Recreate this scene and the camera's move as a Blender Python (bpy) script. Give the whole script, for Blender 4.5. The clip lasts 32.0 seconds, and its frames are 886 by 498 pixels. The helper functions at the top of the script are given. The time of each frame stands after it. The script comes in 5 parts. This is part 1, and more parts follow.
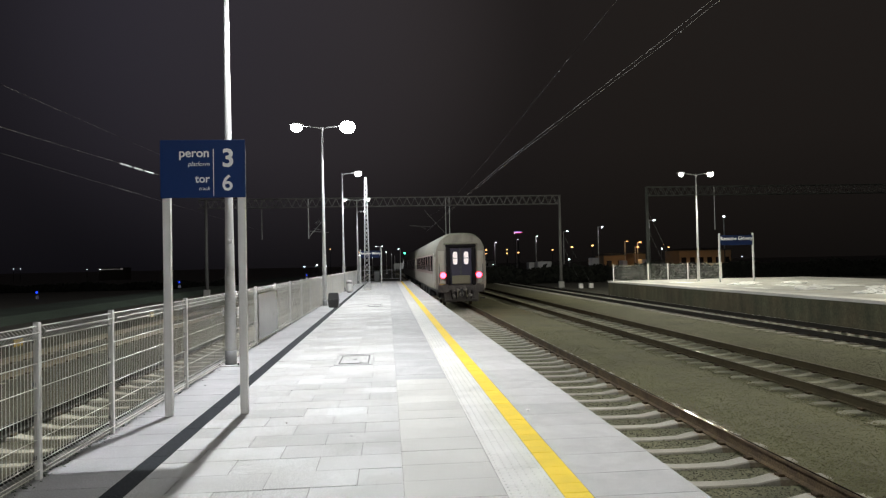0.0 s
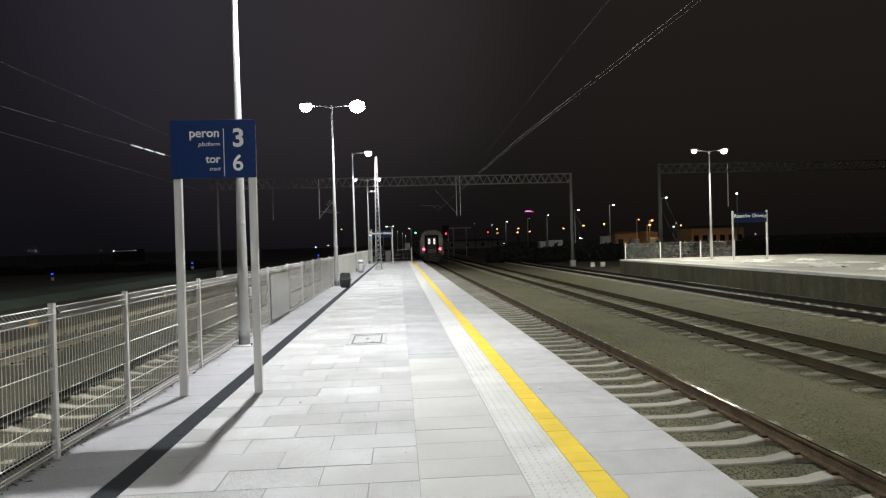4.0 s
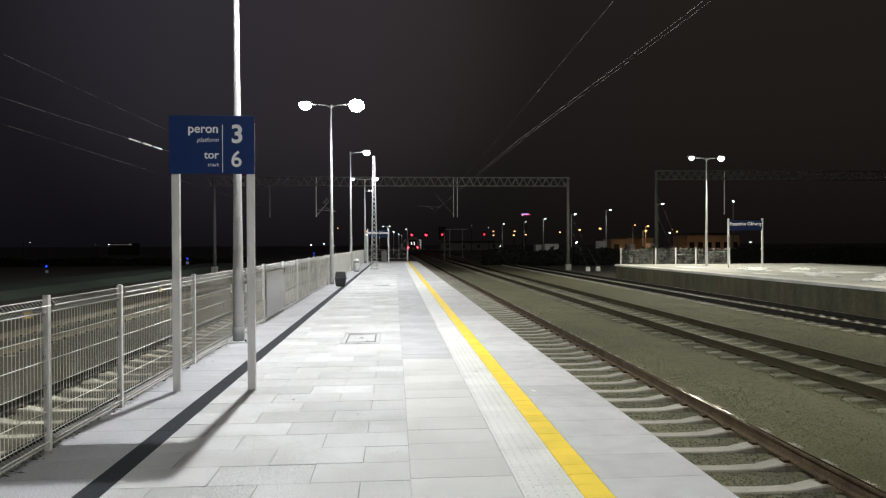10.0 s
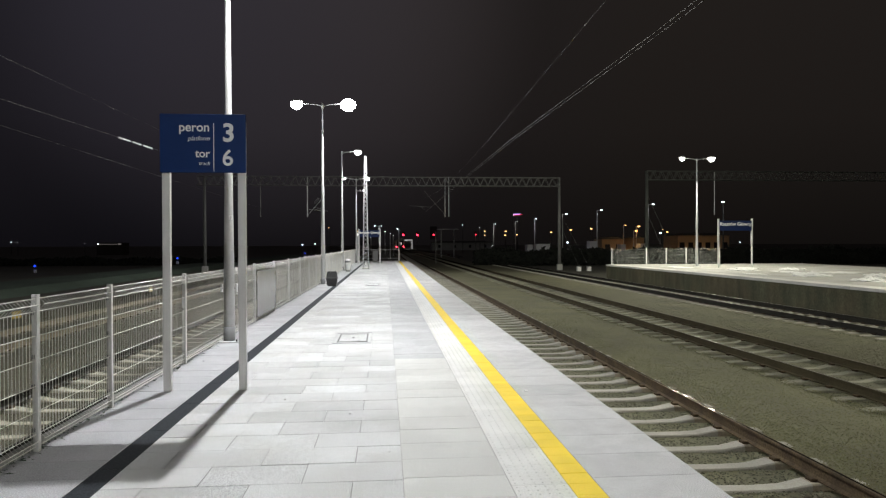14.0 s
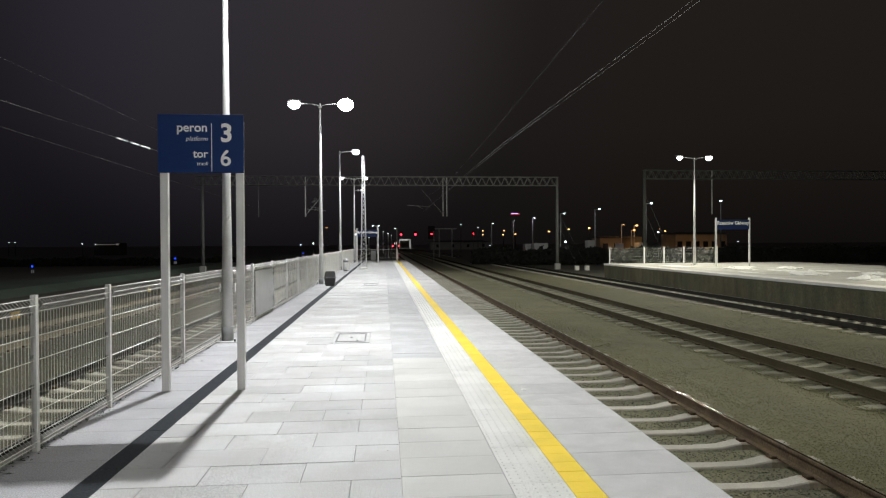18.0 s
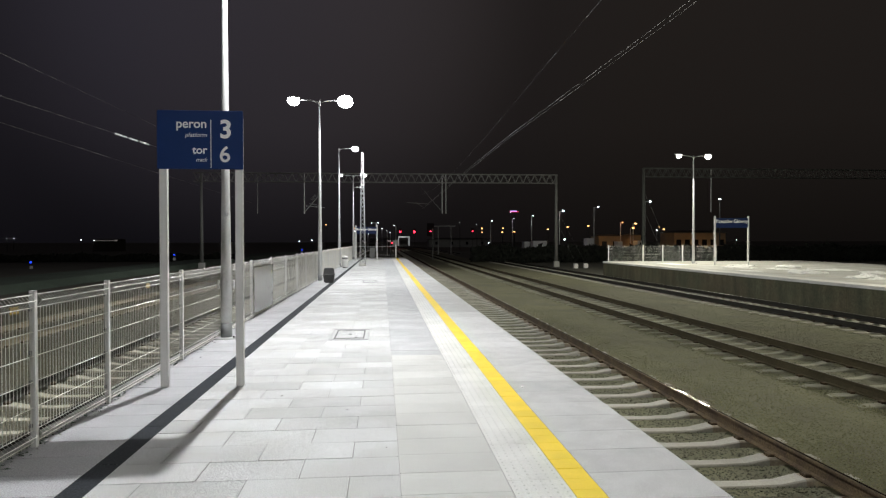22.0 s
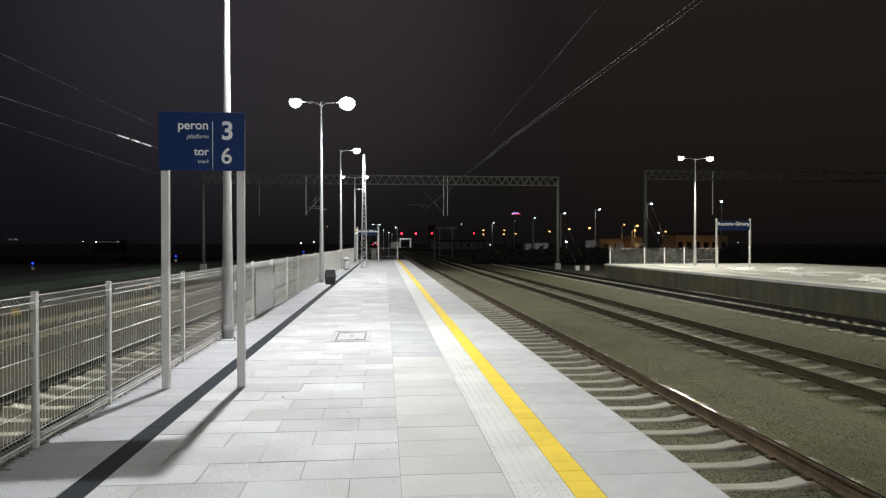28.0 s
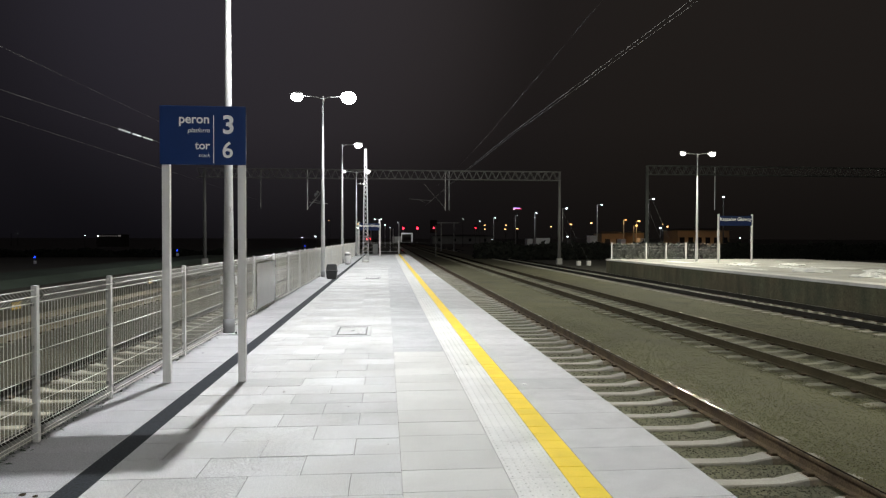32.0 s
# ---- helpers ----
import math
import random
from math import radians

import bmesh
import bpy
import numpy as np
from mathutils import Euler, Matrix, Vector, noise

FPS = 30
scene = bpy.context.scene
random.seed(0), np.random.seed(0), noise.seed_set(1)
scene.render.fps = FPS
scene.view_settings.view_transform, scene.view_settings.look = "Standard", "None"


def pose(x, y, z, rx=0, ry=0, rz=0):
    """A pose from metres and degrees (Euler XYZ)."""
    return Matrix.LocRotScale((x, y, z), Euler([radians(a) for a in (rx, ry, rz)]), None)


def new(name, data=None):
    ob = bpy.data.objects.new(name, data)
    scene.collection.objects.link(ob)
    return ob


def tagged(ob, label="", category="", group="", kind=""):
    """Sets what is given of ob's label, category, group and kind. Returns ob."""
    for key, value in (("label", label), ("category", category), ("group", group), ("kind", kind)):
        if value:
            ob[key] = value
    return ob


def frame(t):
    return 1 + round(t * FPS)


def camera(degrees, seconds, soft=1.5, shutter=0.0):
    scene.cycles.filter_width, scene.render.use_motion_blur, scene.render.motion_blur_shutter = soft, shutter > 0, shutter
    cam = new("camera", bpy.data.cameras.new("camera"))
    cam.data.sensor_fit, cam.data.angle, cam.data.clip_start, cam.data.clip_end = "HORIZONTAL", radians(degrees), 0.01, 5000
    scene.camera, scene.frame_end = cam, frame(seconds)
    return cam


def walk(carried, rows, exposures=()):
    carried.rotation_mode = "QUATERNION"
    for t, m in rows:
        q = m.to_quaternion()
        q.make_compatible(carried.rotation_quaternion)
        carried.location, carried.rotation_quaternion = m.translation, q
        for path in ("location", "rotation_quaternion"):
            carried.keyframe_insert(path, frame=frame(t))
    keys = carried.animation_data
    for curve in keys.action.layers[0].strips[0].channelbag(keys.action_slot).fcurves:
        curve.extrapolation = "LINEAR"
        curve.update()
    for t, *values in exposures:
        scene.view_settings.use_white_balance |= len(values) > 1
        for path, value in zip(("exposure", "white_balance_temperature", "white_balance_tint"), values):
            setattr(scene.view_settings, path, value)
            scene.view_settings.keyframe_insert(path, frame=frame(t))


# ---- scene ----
# One plan for the whole place: x across the tracks, y along them, z = 0 on the platform's paving.
RAIL = -0.76          # top of the rails
FENCE_X = -2.72
AXES = (3.86, 8.58, 14.28)      # tracks on the open side
LEFT_AXES = (-5.2, -9.9)        # tracks behind the fence
EDGE = 2.17
OPP_Z, OPP_EDGE = 0.10, 16.05

cam = camera(67.02, 32.0, soft=1.25)
walk(cam, [
    (0, pose(0.024, -0.010, 1.612, 91.260, 1.202, -4.716)),
    (0.5, pose(0.020, -0.005, 1.612, 90.363, 0.969, -4.113)),
    (1, pose(0.016, 0.001, 1.611, 90.206, 0.843, -3.848)),
    (1.5, pose(0.013, 0.010, 1.610, 90.000, 0.899, -3.607)),
    (2, pose(0.011, 0.019, 1.609, 89.913, 1.005, -3.518)),
    (2.5, pose(0.010, 0.027, 1.608, 89.709, 0.989, -3.475)),
    (3, pose(0.010, 0.032, 1.608, 89.608, 1.224, -3.565)),
    (3.5, pose(0.011, 0.035, 1.608, 89.577, 1.513, -3.629)),
    (5.5, pose(0.017, 0.048, 1.603, 89.271, 1.335, -4.240)),
    (6, pose(0.017, 0.045, 1.604, 89.173, 1.308, -4.313)),
    (6.5, pose(0.016, 0.042, 1.605, 89.093, 1.082, -4.309)),
    (7, pose(0.015, 0.039, 1.607, 89.068, 1.079, -4.301)),
    (7.5, pose(0.014, 0.035, 1.608, 89.103, 0.925, -4.312)),
    (8, pose(0.013, 0.032, 1.608, 89.659, 0.724, -4.259)),
    (8.5, pose(0.012, 0.028, 1.606, 89.741, 0.607, -4.233)),
    (9, pose(0.011, 0.025, 1.605, 89.691, 0.591, -4.208)),
    (9.5, pose(0.010, 0.022, 1.604, 89.643, 0.332, -4.182)),
    (10, pose(0.009, 0.021, 1.605, 89.621, 0.266, -4.124)),
    (10.5, pose(0.009, 0.022, 1.604, 89.581, 0.342, -3.986)),
    (11, pose(0.007, 0.024, 1.603, 89.561, 0.440, -4.001)),
    (11.5, pose(0.006, 0.026, 1.602, 89.571, 0.436, -4.040)),
    (12, pose(0.004, 0.027, 1.601, 89.560, 0.480, -4.125)),
    (12.5, pose(0.002, 0.028, 1.601, 89.581, 0.441, -4.286)),
    (13, pose(0.000, 0.027, 1.601, 89.602, 0.506, -4.466)),
    (13.5, pose(-0.001, 0.028, 1.600, 89.639, 0.400, -4.655)),
    (14, pose(-0.001, 0.029, 1.600, 89.613, 0.205, -4.865)),
    (14.5, pose(-0.000, 0.030, 1.600, 89.557, 0.220, -4.909)),
    (16.5, pose(0.002, 0.011, 1.600, 89.635, 0.270, -5.023)),
    (17, pose(0.002, 0.010, 1.600, 89.642, 0.147, -5.034)),
    (17.5, pose(0.001, 0.010, 1.601, 89.605, 0.345, -5.027)),
    (18, pose(0.001, 0.009, 1.601, 89.569, 0.332, -5.027)),
    (18.5, pose(0.001, 0.009, 1.601, 89.625, 0.242, -5.024)),
    (19, pose(0.001, 0.009, 1.601, 89.579, 0.194, -5.019)),
    (19.5, pose(0.001, 0.009, 1.600, 89.561, 0.312, -5.041)),
    (20, pose(0.001, 0.010, 1.600, 89.482, 0.372, -5.099)),
    (20.5, pose(0.001, 0.010, 1.600, 89.408, 0.468, -5.087)),
    (21, pose(0.000, 0.009, 1.600, 89.374, 0.404, -5.094)),
    (21.5, pose(-0.000, 0.008, 1.600, 89.308, 0.235, -5.096)),
    (22, pose(-0.001, 0.007, 1.599, 89.341, 0.121, -5.117)),
    (22.5, pose(-0.001, 0.007, 1.599, 89.314, 0.068, -5.106)),
    (23, pose(-0.001, 0.008, 1.599, 89.320, 0.043, -5.065)),
    (23.5, pose(-0.000, 0.009, 1.599, 89.255, 0.030, -5.096)),
    (24, pose(0.000, 0.010, 1.599, 89.237, -0.052, -5.074)),
    (24.5, pose(0.000, 0.010, 1.600, 89.313, 0.170, -5.068)),
    (25, pose(-0.001, 0.010, 1.600, 89.378, 0.224, -5.113)),
    (25.5, pose(-0.001, 0.010, 1.601, 89.489, 0.003, -5.124)),
    (27.5, pose(0.001, 0.008, 1.598, 89.533, 0.075, -5.050)),
    (28, pose(0.002, 0.007, 1.598, 89.510, 0.007, -4.989)),
    (28.5, pose(0.004, 0.009, 1.598, 89.414, -0.065, -4.956)),
    (29, pose(0.006, 0.012, 1.598, 89.313, 0.051, -4.894)),
    (29.5, pose(0.007, 0.017, 1.597, 89.253, 0.492, -4.893)),
    (30, pose(0.007, 0.022, 1.597, 89.205, 0.253, -4.813)),
    (30.5, pose(0.007, 0.026, 1.597, 89.129, 0.144, -4.814)),
    (31, pose(0.006, 0.028, 1.597, 89.038, 0.034, -4.811)),
    (31.5, pose(0.004, 0.028, 1.598, 89.009, -0.090, -4.885)),
    (32, pose(0.003, 0.027, 1.599, 89.062, -0.125, -4.864)),
])
scene.view_settings.exposure = 0.0

# ---- night sky ----
world = bpy.data.worlds.new("night")
scene.world = world
world.use_nodes = True
wn = world.node_tree
bg = wn.nodes["Background"]
co = wn.nodes.new("ShaderNodeTexCoord")
sep = wn.nodes.new("ShaderNodeSeparateXYZ")
rmp = wn.nodes.new("ShaderNodeValToRGB")
wn.links.new(co.outputs["Generated"], sep.inputs[0])
wn.links.new(sep.outputs["Z"], rmp.inputs[0])
rmp.color_ramp.elements[0].position, rmp.color_ramp.elements[0].color = 0.0, (0.0054, 0.0048, 0.0047, 1)
low = rmp.color_ramp.elements.new(0.07)
low.color = (0.0084, 0.0074, 0.0071, 1)
mid = rmp.color_ramp.elements.new(0.16)
mid.color = (0.0120, 0.0105, 0.0101, 1)
rmp.color_ramp.elements[3].position, rmp.color_ramp.elements[3].color = 0.5, (0.0172, 0.0152, 0.0150, 1)
# towards the town the sky is browner, over the yard bluer
side = wn.nodes.new("ShaderNodeMapRange")
side.inputs["From Min"].default_value, side.inputs["From Max"].default_value = -0.35, 0.35
wn.links.new(sep.outputs["X"], side.inputs["Value"])
tint = wn.nodes.new("ShaderNodeMix")
tint.data_type = "RGBA"
tint.inputs["A"].default_value, tint.inputs["B"].default_value = (0.84, 0.86, 1.16, 1), (1.02, 0.95, 0.87, 1)
wn.links.new(side.outputs["Result"], tint.inputs["Factor"])
mul = wn.nodes.new("ShaderNodeMix")
mul.data_type, mul.blend_type = "RGBA", "MULTIPLY"
mul.inputs["Factor"].default_value = 1.0
wn.links.new(rmp.outputs[0], mul.inputs["A"])
wn.links.new(tint.outputs["Result"], mul.inputs["B"])
wn.links.new(mul.outputs["Result"], bg.inputs["Color"])
# sky set brighter round the platform lamps, standing in for their glare
axis = wn.nodes.new("ShaderNodeVectorMath")
axis.operation = "DOT_PRODUCT"
axis.inputs[1].default_value = Vector((-0.15, 0.93, 0.30)).normalized()
wn.links.new(co.outputs["Generated"], axis.inputs[0])
glare = wn.nodes.new("ShaderNodeMapRange")
glare.interpolation_type = "SMOOTHSTEP"
glare.inputs["From Min"].default_value, glare.inputs["From Max"].default_value = 0.925, 1.0
glare.inputs["To Min"].default_value, glare.inputs["To Max"].default_value = 1.0, 2.3
wn.links.new(axis.outputs["Value"], glare.inputs["Value"])
wn.links.new(glare.outputs["Result"], bg.inputs["Strength"])


def lamp_light(x, y, z, power, colour, size=0.35, spread=170.0, tilt=(0, 0, 0)):
    d = bpy.data.lights.new("lamp_light", "AREA")
    d.shape, d.size, d.energy, d.color, d.spread = "DISK", size, power, colour, radians(spread)
    ob = new("lamp_light", d)
    ob.matrix_world = pose(x, y, z, *tilt)
    return ob


COOL = (0.98, 0.99, 0.995)
SODIUM = (1.0, 0.50, 0.16)
LAMP_Y = (-20.6, -4.6, 11.4, 27.4, 42.3, 59.4)      # the row of platform lamps
LAMP_Z = 7.38
LAMP_X = {27.4: -2.54, 42.3: -2.73}
LAMP_DROP = {27.4: 0.13}
for ly in LAMP_Y[1:]:
    # each lit head throws along the platform to both sides; the yard-side heads point away from it
    hx, hz = LAMP_X.get(ly, -2.6), LAMP_Z - 0.30 - LAMP_DROP.get(ly, 0.0)
    for turn in (-58, 58):
        dim = 0.39 if ly < 0 else 0.1 if ly > 50 and turn > 0 else 1.0     # the last one throws little beyond the platform end
        dim *= 0.55 if ly == 42.3 and turn > 0 else 0.82 if ly > 20 else 1.10 if turn < 0 else 0.82
        lamp_light(hx + 1.03, ly + math.copysign(0.06, turn), hz, 875 * dim, COOL, 0.18, 172, (turn, -28, 0))
    if ly != 42.3:
        lamp_light(hx - 1.03, ly, hz, 430, COOL, 0.3, 120, (0, 46, 0))
OPP_LAMP_Y = (-10.0, 16.0, 42.3)
for ly in OPP_LAMP_Y:
    for s in (-1.0, 1.0):
        for turn in (-60, 60):
            lamp_light(20.29 + s, ly + math.copysign(0.1, turn), 6.84, 780 if ly > 40 else 520, (1.0, 0.975, 0.80), 0.3, 172, (turn, -36 * s, 0))
lamp_light(72.0, 141.0, 5.6, 210, SODIUM)
lamp_light(54.0, 141.0, 5.6, 210, SODIUM)


# ---- materials ----
def mat(name, colour, rough=0.7, metal=0.0, fine=60.0, coarse=1.5, var=0.18, bump=0.15, stain=0.12, by_object=0.0, by_island=0.0, emit=None, strength=0.0, spec=0.5, bump_dist=0.004, streak=0.0, second=None):
    m = bpy.data.materials.new(name)
    m.use_nodes = True
    nt = m.node_tree
    b = nt.nodes["Principled BSDF"]
    b.inputs["Roughness"].default_value, b.inputs["Metallic"].default_value = rough, metal
    b.inputs["Specular IOR Level"].default_value = spec
    if emit:
        b.inputs["Emission Color"].default_value = (*emit, 1)
        b.inputs["Emission Strength"].default_value = strength
    geo = nt.nodes.new("ShaderNodeNewGeometry")
    n1, n2 = nt.nodes.new("ShaderNodeTexNoise"), nt.nodes.new("ShaderNodeTexNoise")
    for n, s, d in ((n1, fine, 3.0), (n2, coarse, 5.0)):
        n.inputs["Scale"].default_value, n.inputs["Detail"].default_value = s, d
        nt.links.new(geo.outputs["Position"], n.inputs["Vector"])
    def math_node(op, a, b2, c=None):
        q = nt.nodes.new("ShaderNodeMath")
        q.operation = op
        for k, v in enumerate((a, b2) if c is None else (a, b2, c)):
            if isinstance(v, (int, float)):
                q.inputs[k].default_value = v
            else:
                nt.links.new(v, q.inputs[k])
        return q.outputs[0]
    v = math_node("MULTIPLY_ADD", n1.outputs["Fac"], 2 * var, 1 - var)
    v = math_node("MULTIPLY", v, math_node("MULTIPLY_ADD", n2.outputs["Fac"], 2 * stain, 1 - stain))
    if by_object:
        oi = nt.nodes.new("ShaderNodeObjectInfo")
        v = math_node("MULTIPLY", v, math_node("MULTIPLY_ADD", oi.outputs["Random"], 2 * by_object, 1 - by_object))
    if by_island:
        v = math_node("MULTIPLY", v, math_node("MULTIPLY_ADD", geo.outputs["Random Per Island"], 2 * by_island, 1 - by_island))
    mix = nt.nodes.new("ShaderNodeVectorMath")
    mix.operation = "SCALE"
    mix.inputs[0].default_value = colour
    nt.links.new(v, mix.inputs["Scale"])
    nt.links.new(mix.outputs[0], b.inputs["Base Color"])
    if streak:
        # run-off marks: noise drawn out along the upright
        sc = nt.nodes.new("ShaderNodeVectorMath")
        sc.operation = "MULTIPLY"
        sc.inputs[1].default_value = (2.6, 2.6, 0.5)
        n3 = nt.nodes.new("ShaderNodeTexNoise")
        n3.inputs["Scale"].default_value, n3.inputs["Detail"].default_value = 1.0, 4.0
        nt.links.new(geo.outputs["Position"], sc.inputs[0])
        nt.links.new(sc.outputs[0], n3.inputs["Vector"])
        sv = nt.nodes.new("ShaderNodeVectorMath")
        sv.operation = "SCALE"
        nt.links.new(mix.outputs[0], sv.inputs[0])
        nt.links.new(math_node("MULTIPLY_ADD", n3.outputs["Fac"], 2 * streak, 1 - streak), sv.inputs["Scale"])
        nt.links.new(sv.outputs[0], b.inputs["Base Color"])
    if second:
        # a second colour in irregular blotches
        rp = nt.nodes.new("ShaderNodeValToRGB")
        rp.color_ramp.elements[0].position, rp.color_ramp.elements[1].position = 0.42, 0.62
        n4 = nt.nodes.new("ShaderNodeTexNoise")
        n4.inputs["Scale"].default_value, n4.inputs["Detail"].default_value = coarse * 1.7, 6.0
        nt.links.new(geo.outputs["Position"], n4.inputs["Vector"])
        nt.links.new(n4.outputs["Fac"], rp.inputs[0])
        two = nt.nodes.new("ShaderNodeMix")
        two.data_type = "RGBA"
        two.inputs["A"].default_value, two.inputs["B"].default_value = (*colour, 1), (*second, 1)
        nt.links.new(rp.outputs[0], two.inputs["Factor"])
        nt.links.new(two.outputs["Result"], mix.inputs[0])
    if bump:
        bp = nt.nodes.new("ShaderNodeBump")
        bp.inputs["Strength"].default_value, bp.inputs["Distance"].default_value = bump, bump_dist
        nt.links.new(n1.outputs["Fac"], bp.inputs["Height"])
        nt.links.new(bp.outputs[0], b.inputs["Normal"])
    return m


def glow(name, colour, strength):
    m = bpy.data.materials.new(name)
    m.use_nodes = True
    nt = m.node_tree
    nt.nodes.remove(nt.nodes["Principled BSDF"])
    e = nt.nodes.new("ShaderNodeEmission")
    e.inputs["Color"].default_value, e.inputs["Strength"].default_value = (*colour, 1), strength
    nt.links.new(e.outputs[0], nt.nodes["Material Output"].inputs["Surface"])
    return m


M_SLAB = mat("granite_slab", (0.48, 0.486, 0.484), 0.75, fine=130, coarse=0.9, var=1.3, stain=0.28, by_object=0.13, by_island=0.07, bump=0.12, second=(0.44, 0.443, 0.432))
M_WALK = mat("pale_concrete_slab", (0.50, 0.50, 0.478), 0.75, fine=130, coarse=1.0, var=1.2, stain=0.24, by_object=0.07, by_island=0.05, bump=0.12)
M_WALKGREY = mat("grey_concrete_slab", (0.400, 0.405, 0.410), 0.8, fine=130, coarse=1.6, var=1.2, stain=0.30, by_object=0.07, by_island=0.06, bump=0.12)
M_SIDE = mat("concrete_slab", (0.39, 0.392, 0.405), 0.85, fine=95, coarse=1.2, var=0.7, stain=0.34, by_object=0.05, by_island=0.05)
M_EDGE = mat("edge_slab", (0.445, 0.443, 0.438), 0.8, fine=150, coarse=5.0, var=1.0, stain=0.20, by_object=0.11, by_island=0.06, bump=0.12)
M_TACT = mat("tactile_white", (0.61, 0.607, 0.583), 0.7, fine=90, coarse=2.5, var=0.5, stain=0.24, by_object=0.03, by_island=0.03)
M_YELLOW = mat("yellow_paint", (0.80, 0.57, 0.018), 0.6, fine=110, coarse=2.5, var=0.35, stain=0.2, by_object=0.04, by_island=0.04)
M_JOINT = mat("joint_sand", (0.19, 0.19, 0.18), 0.95, fine=200, var=0.2)
M_DRAIN = mat("drain_iron", (0.017, 0.021, 0.027), 0.9, 0.0, fine=55, var=1.0, by_object=0.1, spec=0.2, bump=0.4)
M_IRON = mat("hatch_steel", (0.07, 0.07, 0.07), 0.6, 0.2, fine=60, coarse=8, var=0.5, stain=0.6, bump=0.1)
M_CONC = mat("concrete", (0.30, 0.30, 0.28), 0.9, fine=45, coarse=0.7, var=0.18, stain=0.25, bump=0.4)
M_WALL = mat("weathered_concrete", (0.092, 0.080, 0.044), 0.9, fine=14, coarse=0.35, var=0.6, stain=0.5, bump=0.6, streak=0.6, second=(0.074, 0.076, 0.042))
M_SLEEPER = mat("sleeper_concrete", (0.34, 0.325, 0.268), 0.9, fine=50, coarse=1.8, var=0.3, stain=0.3, by_object=0.12, by_island=0.0, bump=0.4)
M_SLEEPERYARD = mat("yard_sleeper_concrete", (0.35, 0.33, 0.26), 0.9, fine=50, coarse=1.8, var=0.3, stain=0.35, by_object=0.12, by_island=0.0, bump=0.4)
M_HEADWORN = mat("worn_rail_head", (0.34, 0.32, 0.28), 0.28, 1.0, fine=90, coarse=1.2, var=0.15, stain=0.2, bump=0.0)
M_SLEEPEROLD = mat("dirty_sleeper", (0.25, 0.242, 0.17), 0.9, fine=40, coarse=2.5, var=0.4, stain=0.5, by_object=0.2, bump=0.4)
M_SEAT = mat("rust_stained_concrete", (0.265, 0.225, 0.165), 0.9, fine=40, coarse=6, var=0.4, stain=0.5, by_object=0.12, bump=0.4)
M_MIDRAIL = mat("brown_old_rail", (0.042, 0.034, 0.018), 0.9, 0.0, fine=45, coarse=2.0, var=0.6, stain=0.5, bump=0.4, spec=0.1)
M_RUST = mat("rusty_rail", (0.073, 0.052, 0.029), 0.9, 0.0, fine=40, coarse=2.2, var=0.8, stain=0.5, bump=0.5, spec=0.15, second=(0.052, 0.037, 0.023))
# rails whose near side lies unlit: that shade is put into the colour
M_SHADERAIL = mat("shaded_rail", (0.022, 0.020, 0.015), 0.85, 0.0, fine=45, coarse=2.0, var=0.4, stain=0.35, bump=0.4, spec=0.2)
# rusty rail paled: lamplight on the web is put into its colour
M_LITRAIL = mat("lit_rusty_rail", (0.19, 0.165, 0.118), 0.9, 0.0, fine=40, coarse=2.2, var=0.5, stain=0.4, bump=0.4, spec=0.15)
M_HEAD = mat("rail_head", (0.32, 0.28, 0.23), 0.125, 1.0, fine=90, coarse=1.2, var=0.15, stain=0.2, bump=0.0)
M_HEADDULL = mat("dull_rail_head", (0.17, 0.15, 0.11), 0.5, 0.5, fine=60, coarse=1.5, var=0.3, stain=0.3, bump=0.05)
M_BALLAST = mat("ballast_bed", (0.134, 0.128, 0.068), 0.95, fine=55, coarse=0.45, var=0.35, stain=0.35, bump=0.35, bump_dist=0.008, second=(0.112, 0.106, 0.062))
M_YARD = mat("yard_ballast", (0.054, 0.048, 0.027), 0.95, fine=24, coarse=0.6, var=0.7, stain=0.4, bump=1.0, bump_dist=0.03)
M_YARDSTONE = mat("yard_stone", (0.090, 0.080, 0.046), 0.9, fine=60, coarse=0.8, var=0.3, stain=0.3, by_island=0.3)
M_STONE = mat("ballast_stone", (0.146, 0.142, 0.068), 0.9, fine=60, coarse=0.45, var=0.3, stain=0.4, by_island=0.24)
M_STONEDARK = mat("grey_ballast_stone", (0.122, 0.119, 0.076), 0.9, fine=60, coarse=0.9, var=0.3, stain=0.3, by_island=0.28)
# M_STONE's olive darkened: the lamps' fall-off across the tracks is put into it
M_STONEDIM = mat("dim_olive_stone", (0.082, 0.080, 0.040), 0.9, fine=60, coarse=0.5, var=0.3, stain=0.45, by_island=0.24)
M_EARTH = mat("dark_earth", (0.085, 0.082, 0.062), 0.95, fine=6, coarse=0.15, var=0.4, stain=0.4, bump=0.6, bump_dist=0.05)
M_GRASS = mat("winter_grass", (0.085, 0.115, 0.085), 0.95, fine=18, coarse=0.3, var=0.45, stain=0.4, bump=0.8, bump_dist=0.04)
M_GALV = mat("galvanised_steel", (0.51, 0.515, 0.515), 0.48, 0.15, fine=35, coarse=4, var=0.14, stain=0.12, bump=0.05)
# galvanised steel the lamps hardly reach: the dimness is put into its colour
M_GANTRY = mat("dimmed_steel", (0.135, 0.135, 0.13), 0.7, 0.1, fine=30, coarse=3, var=0.15, stain=0.2, bump=0.05)
# the far gantry gets less light; this darker colour carries that
M_GANTRYDIM = mat("dimmed_far_steel", (0.042, 0.046, 0.042), 0.8, 0.0, fine=30, coarse=3, var=0.2, stain=0.3, bump=0.05)
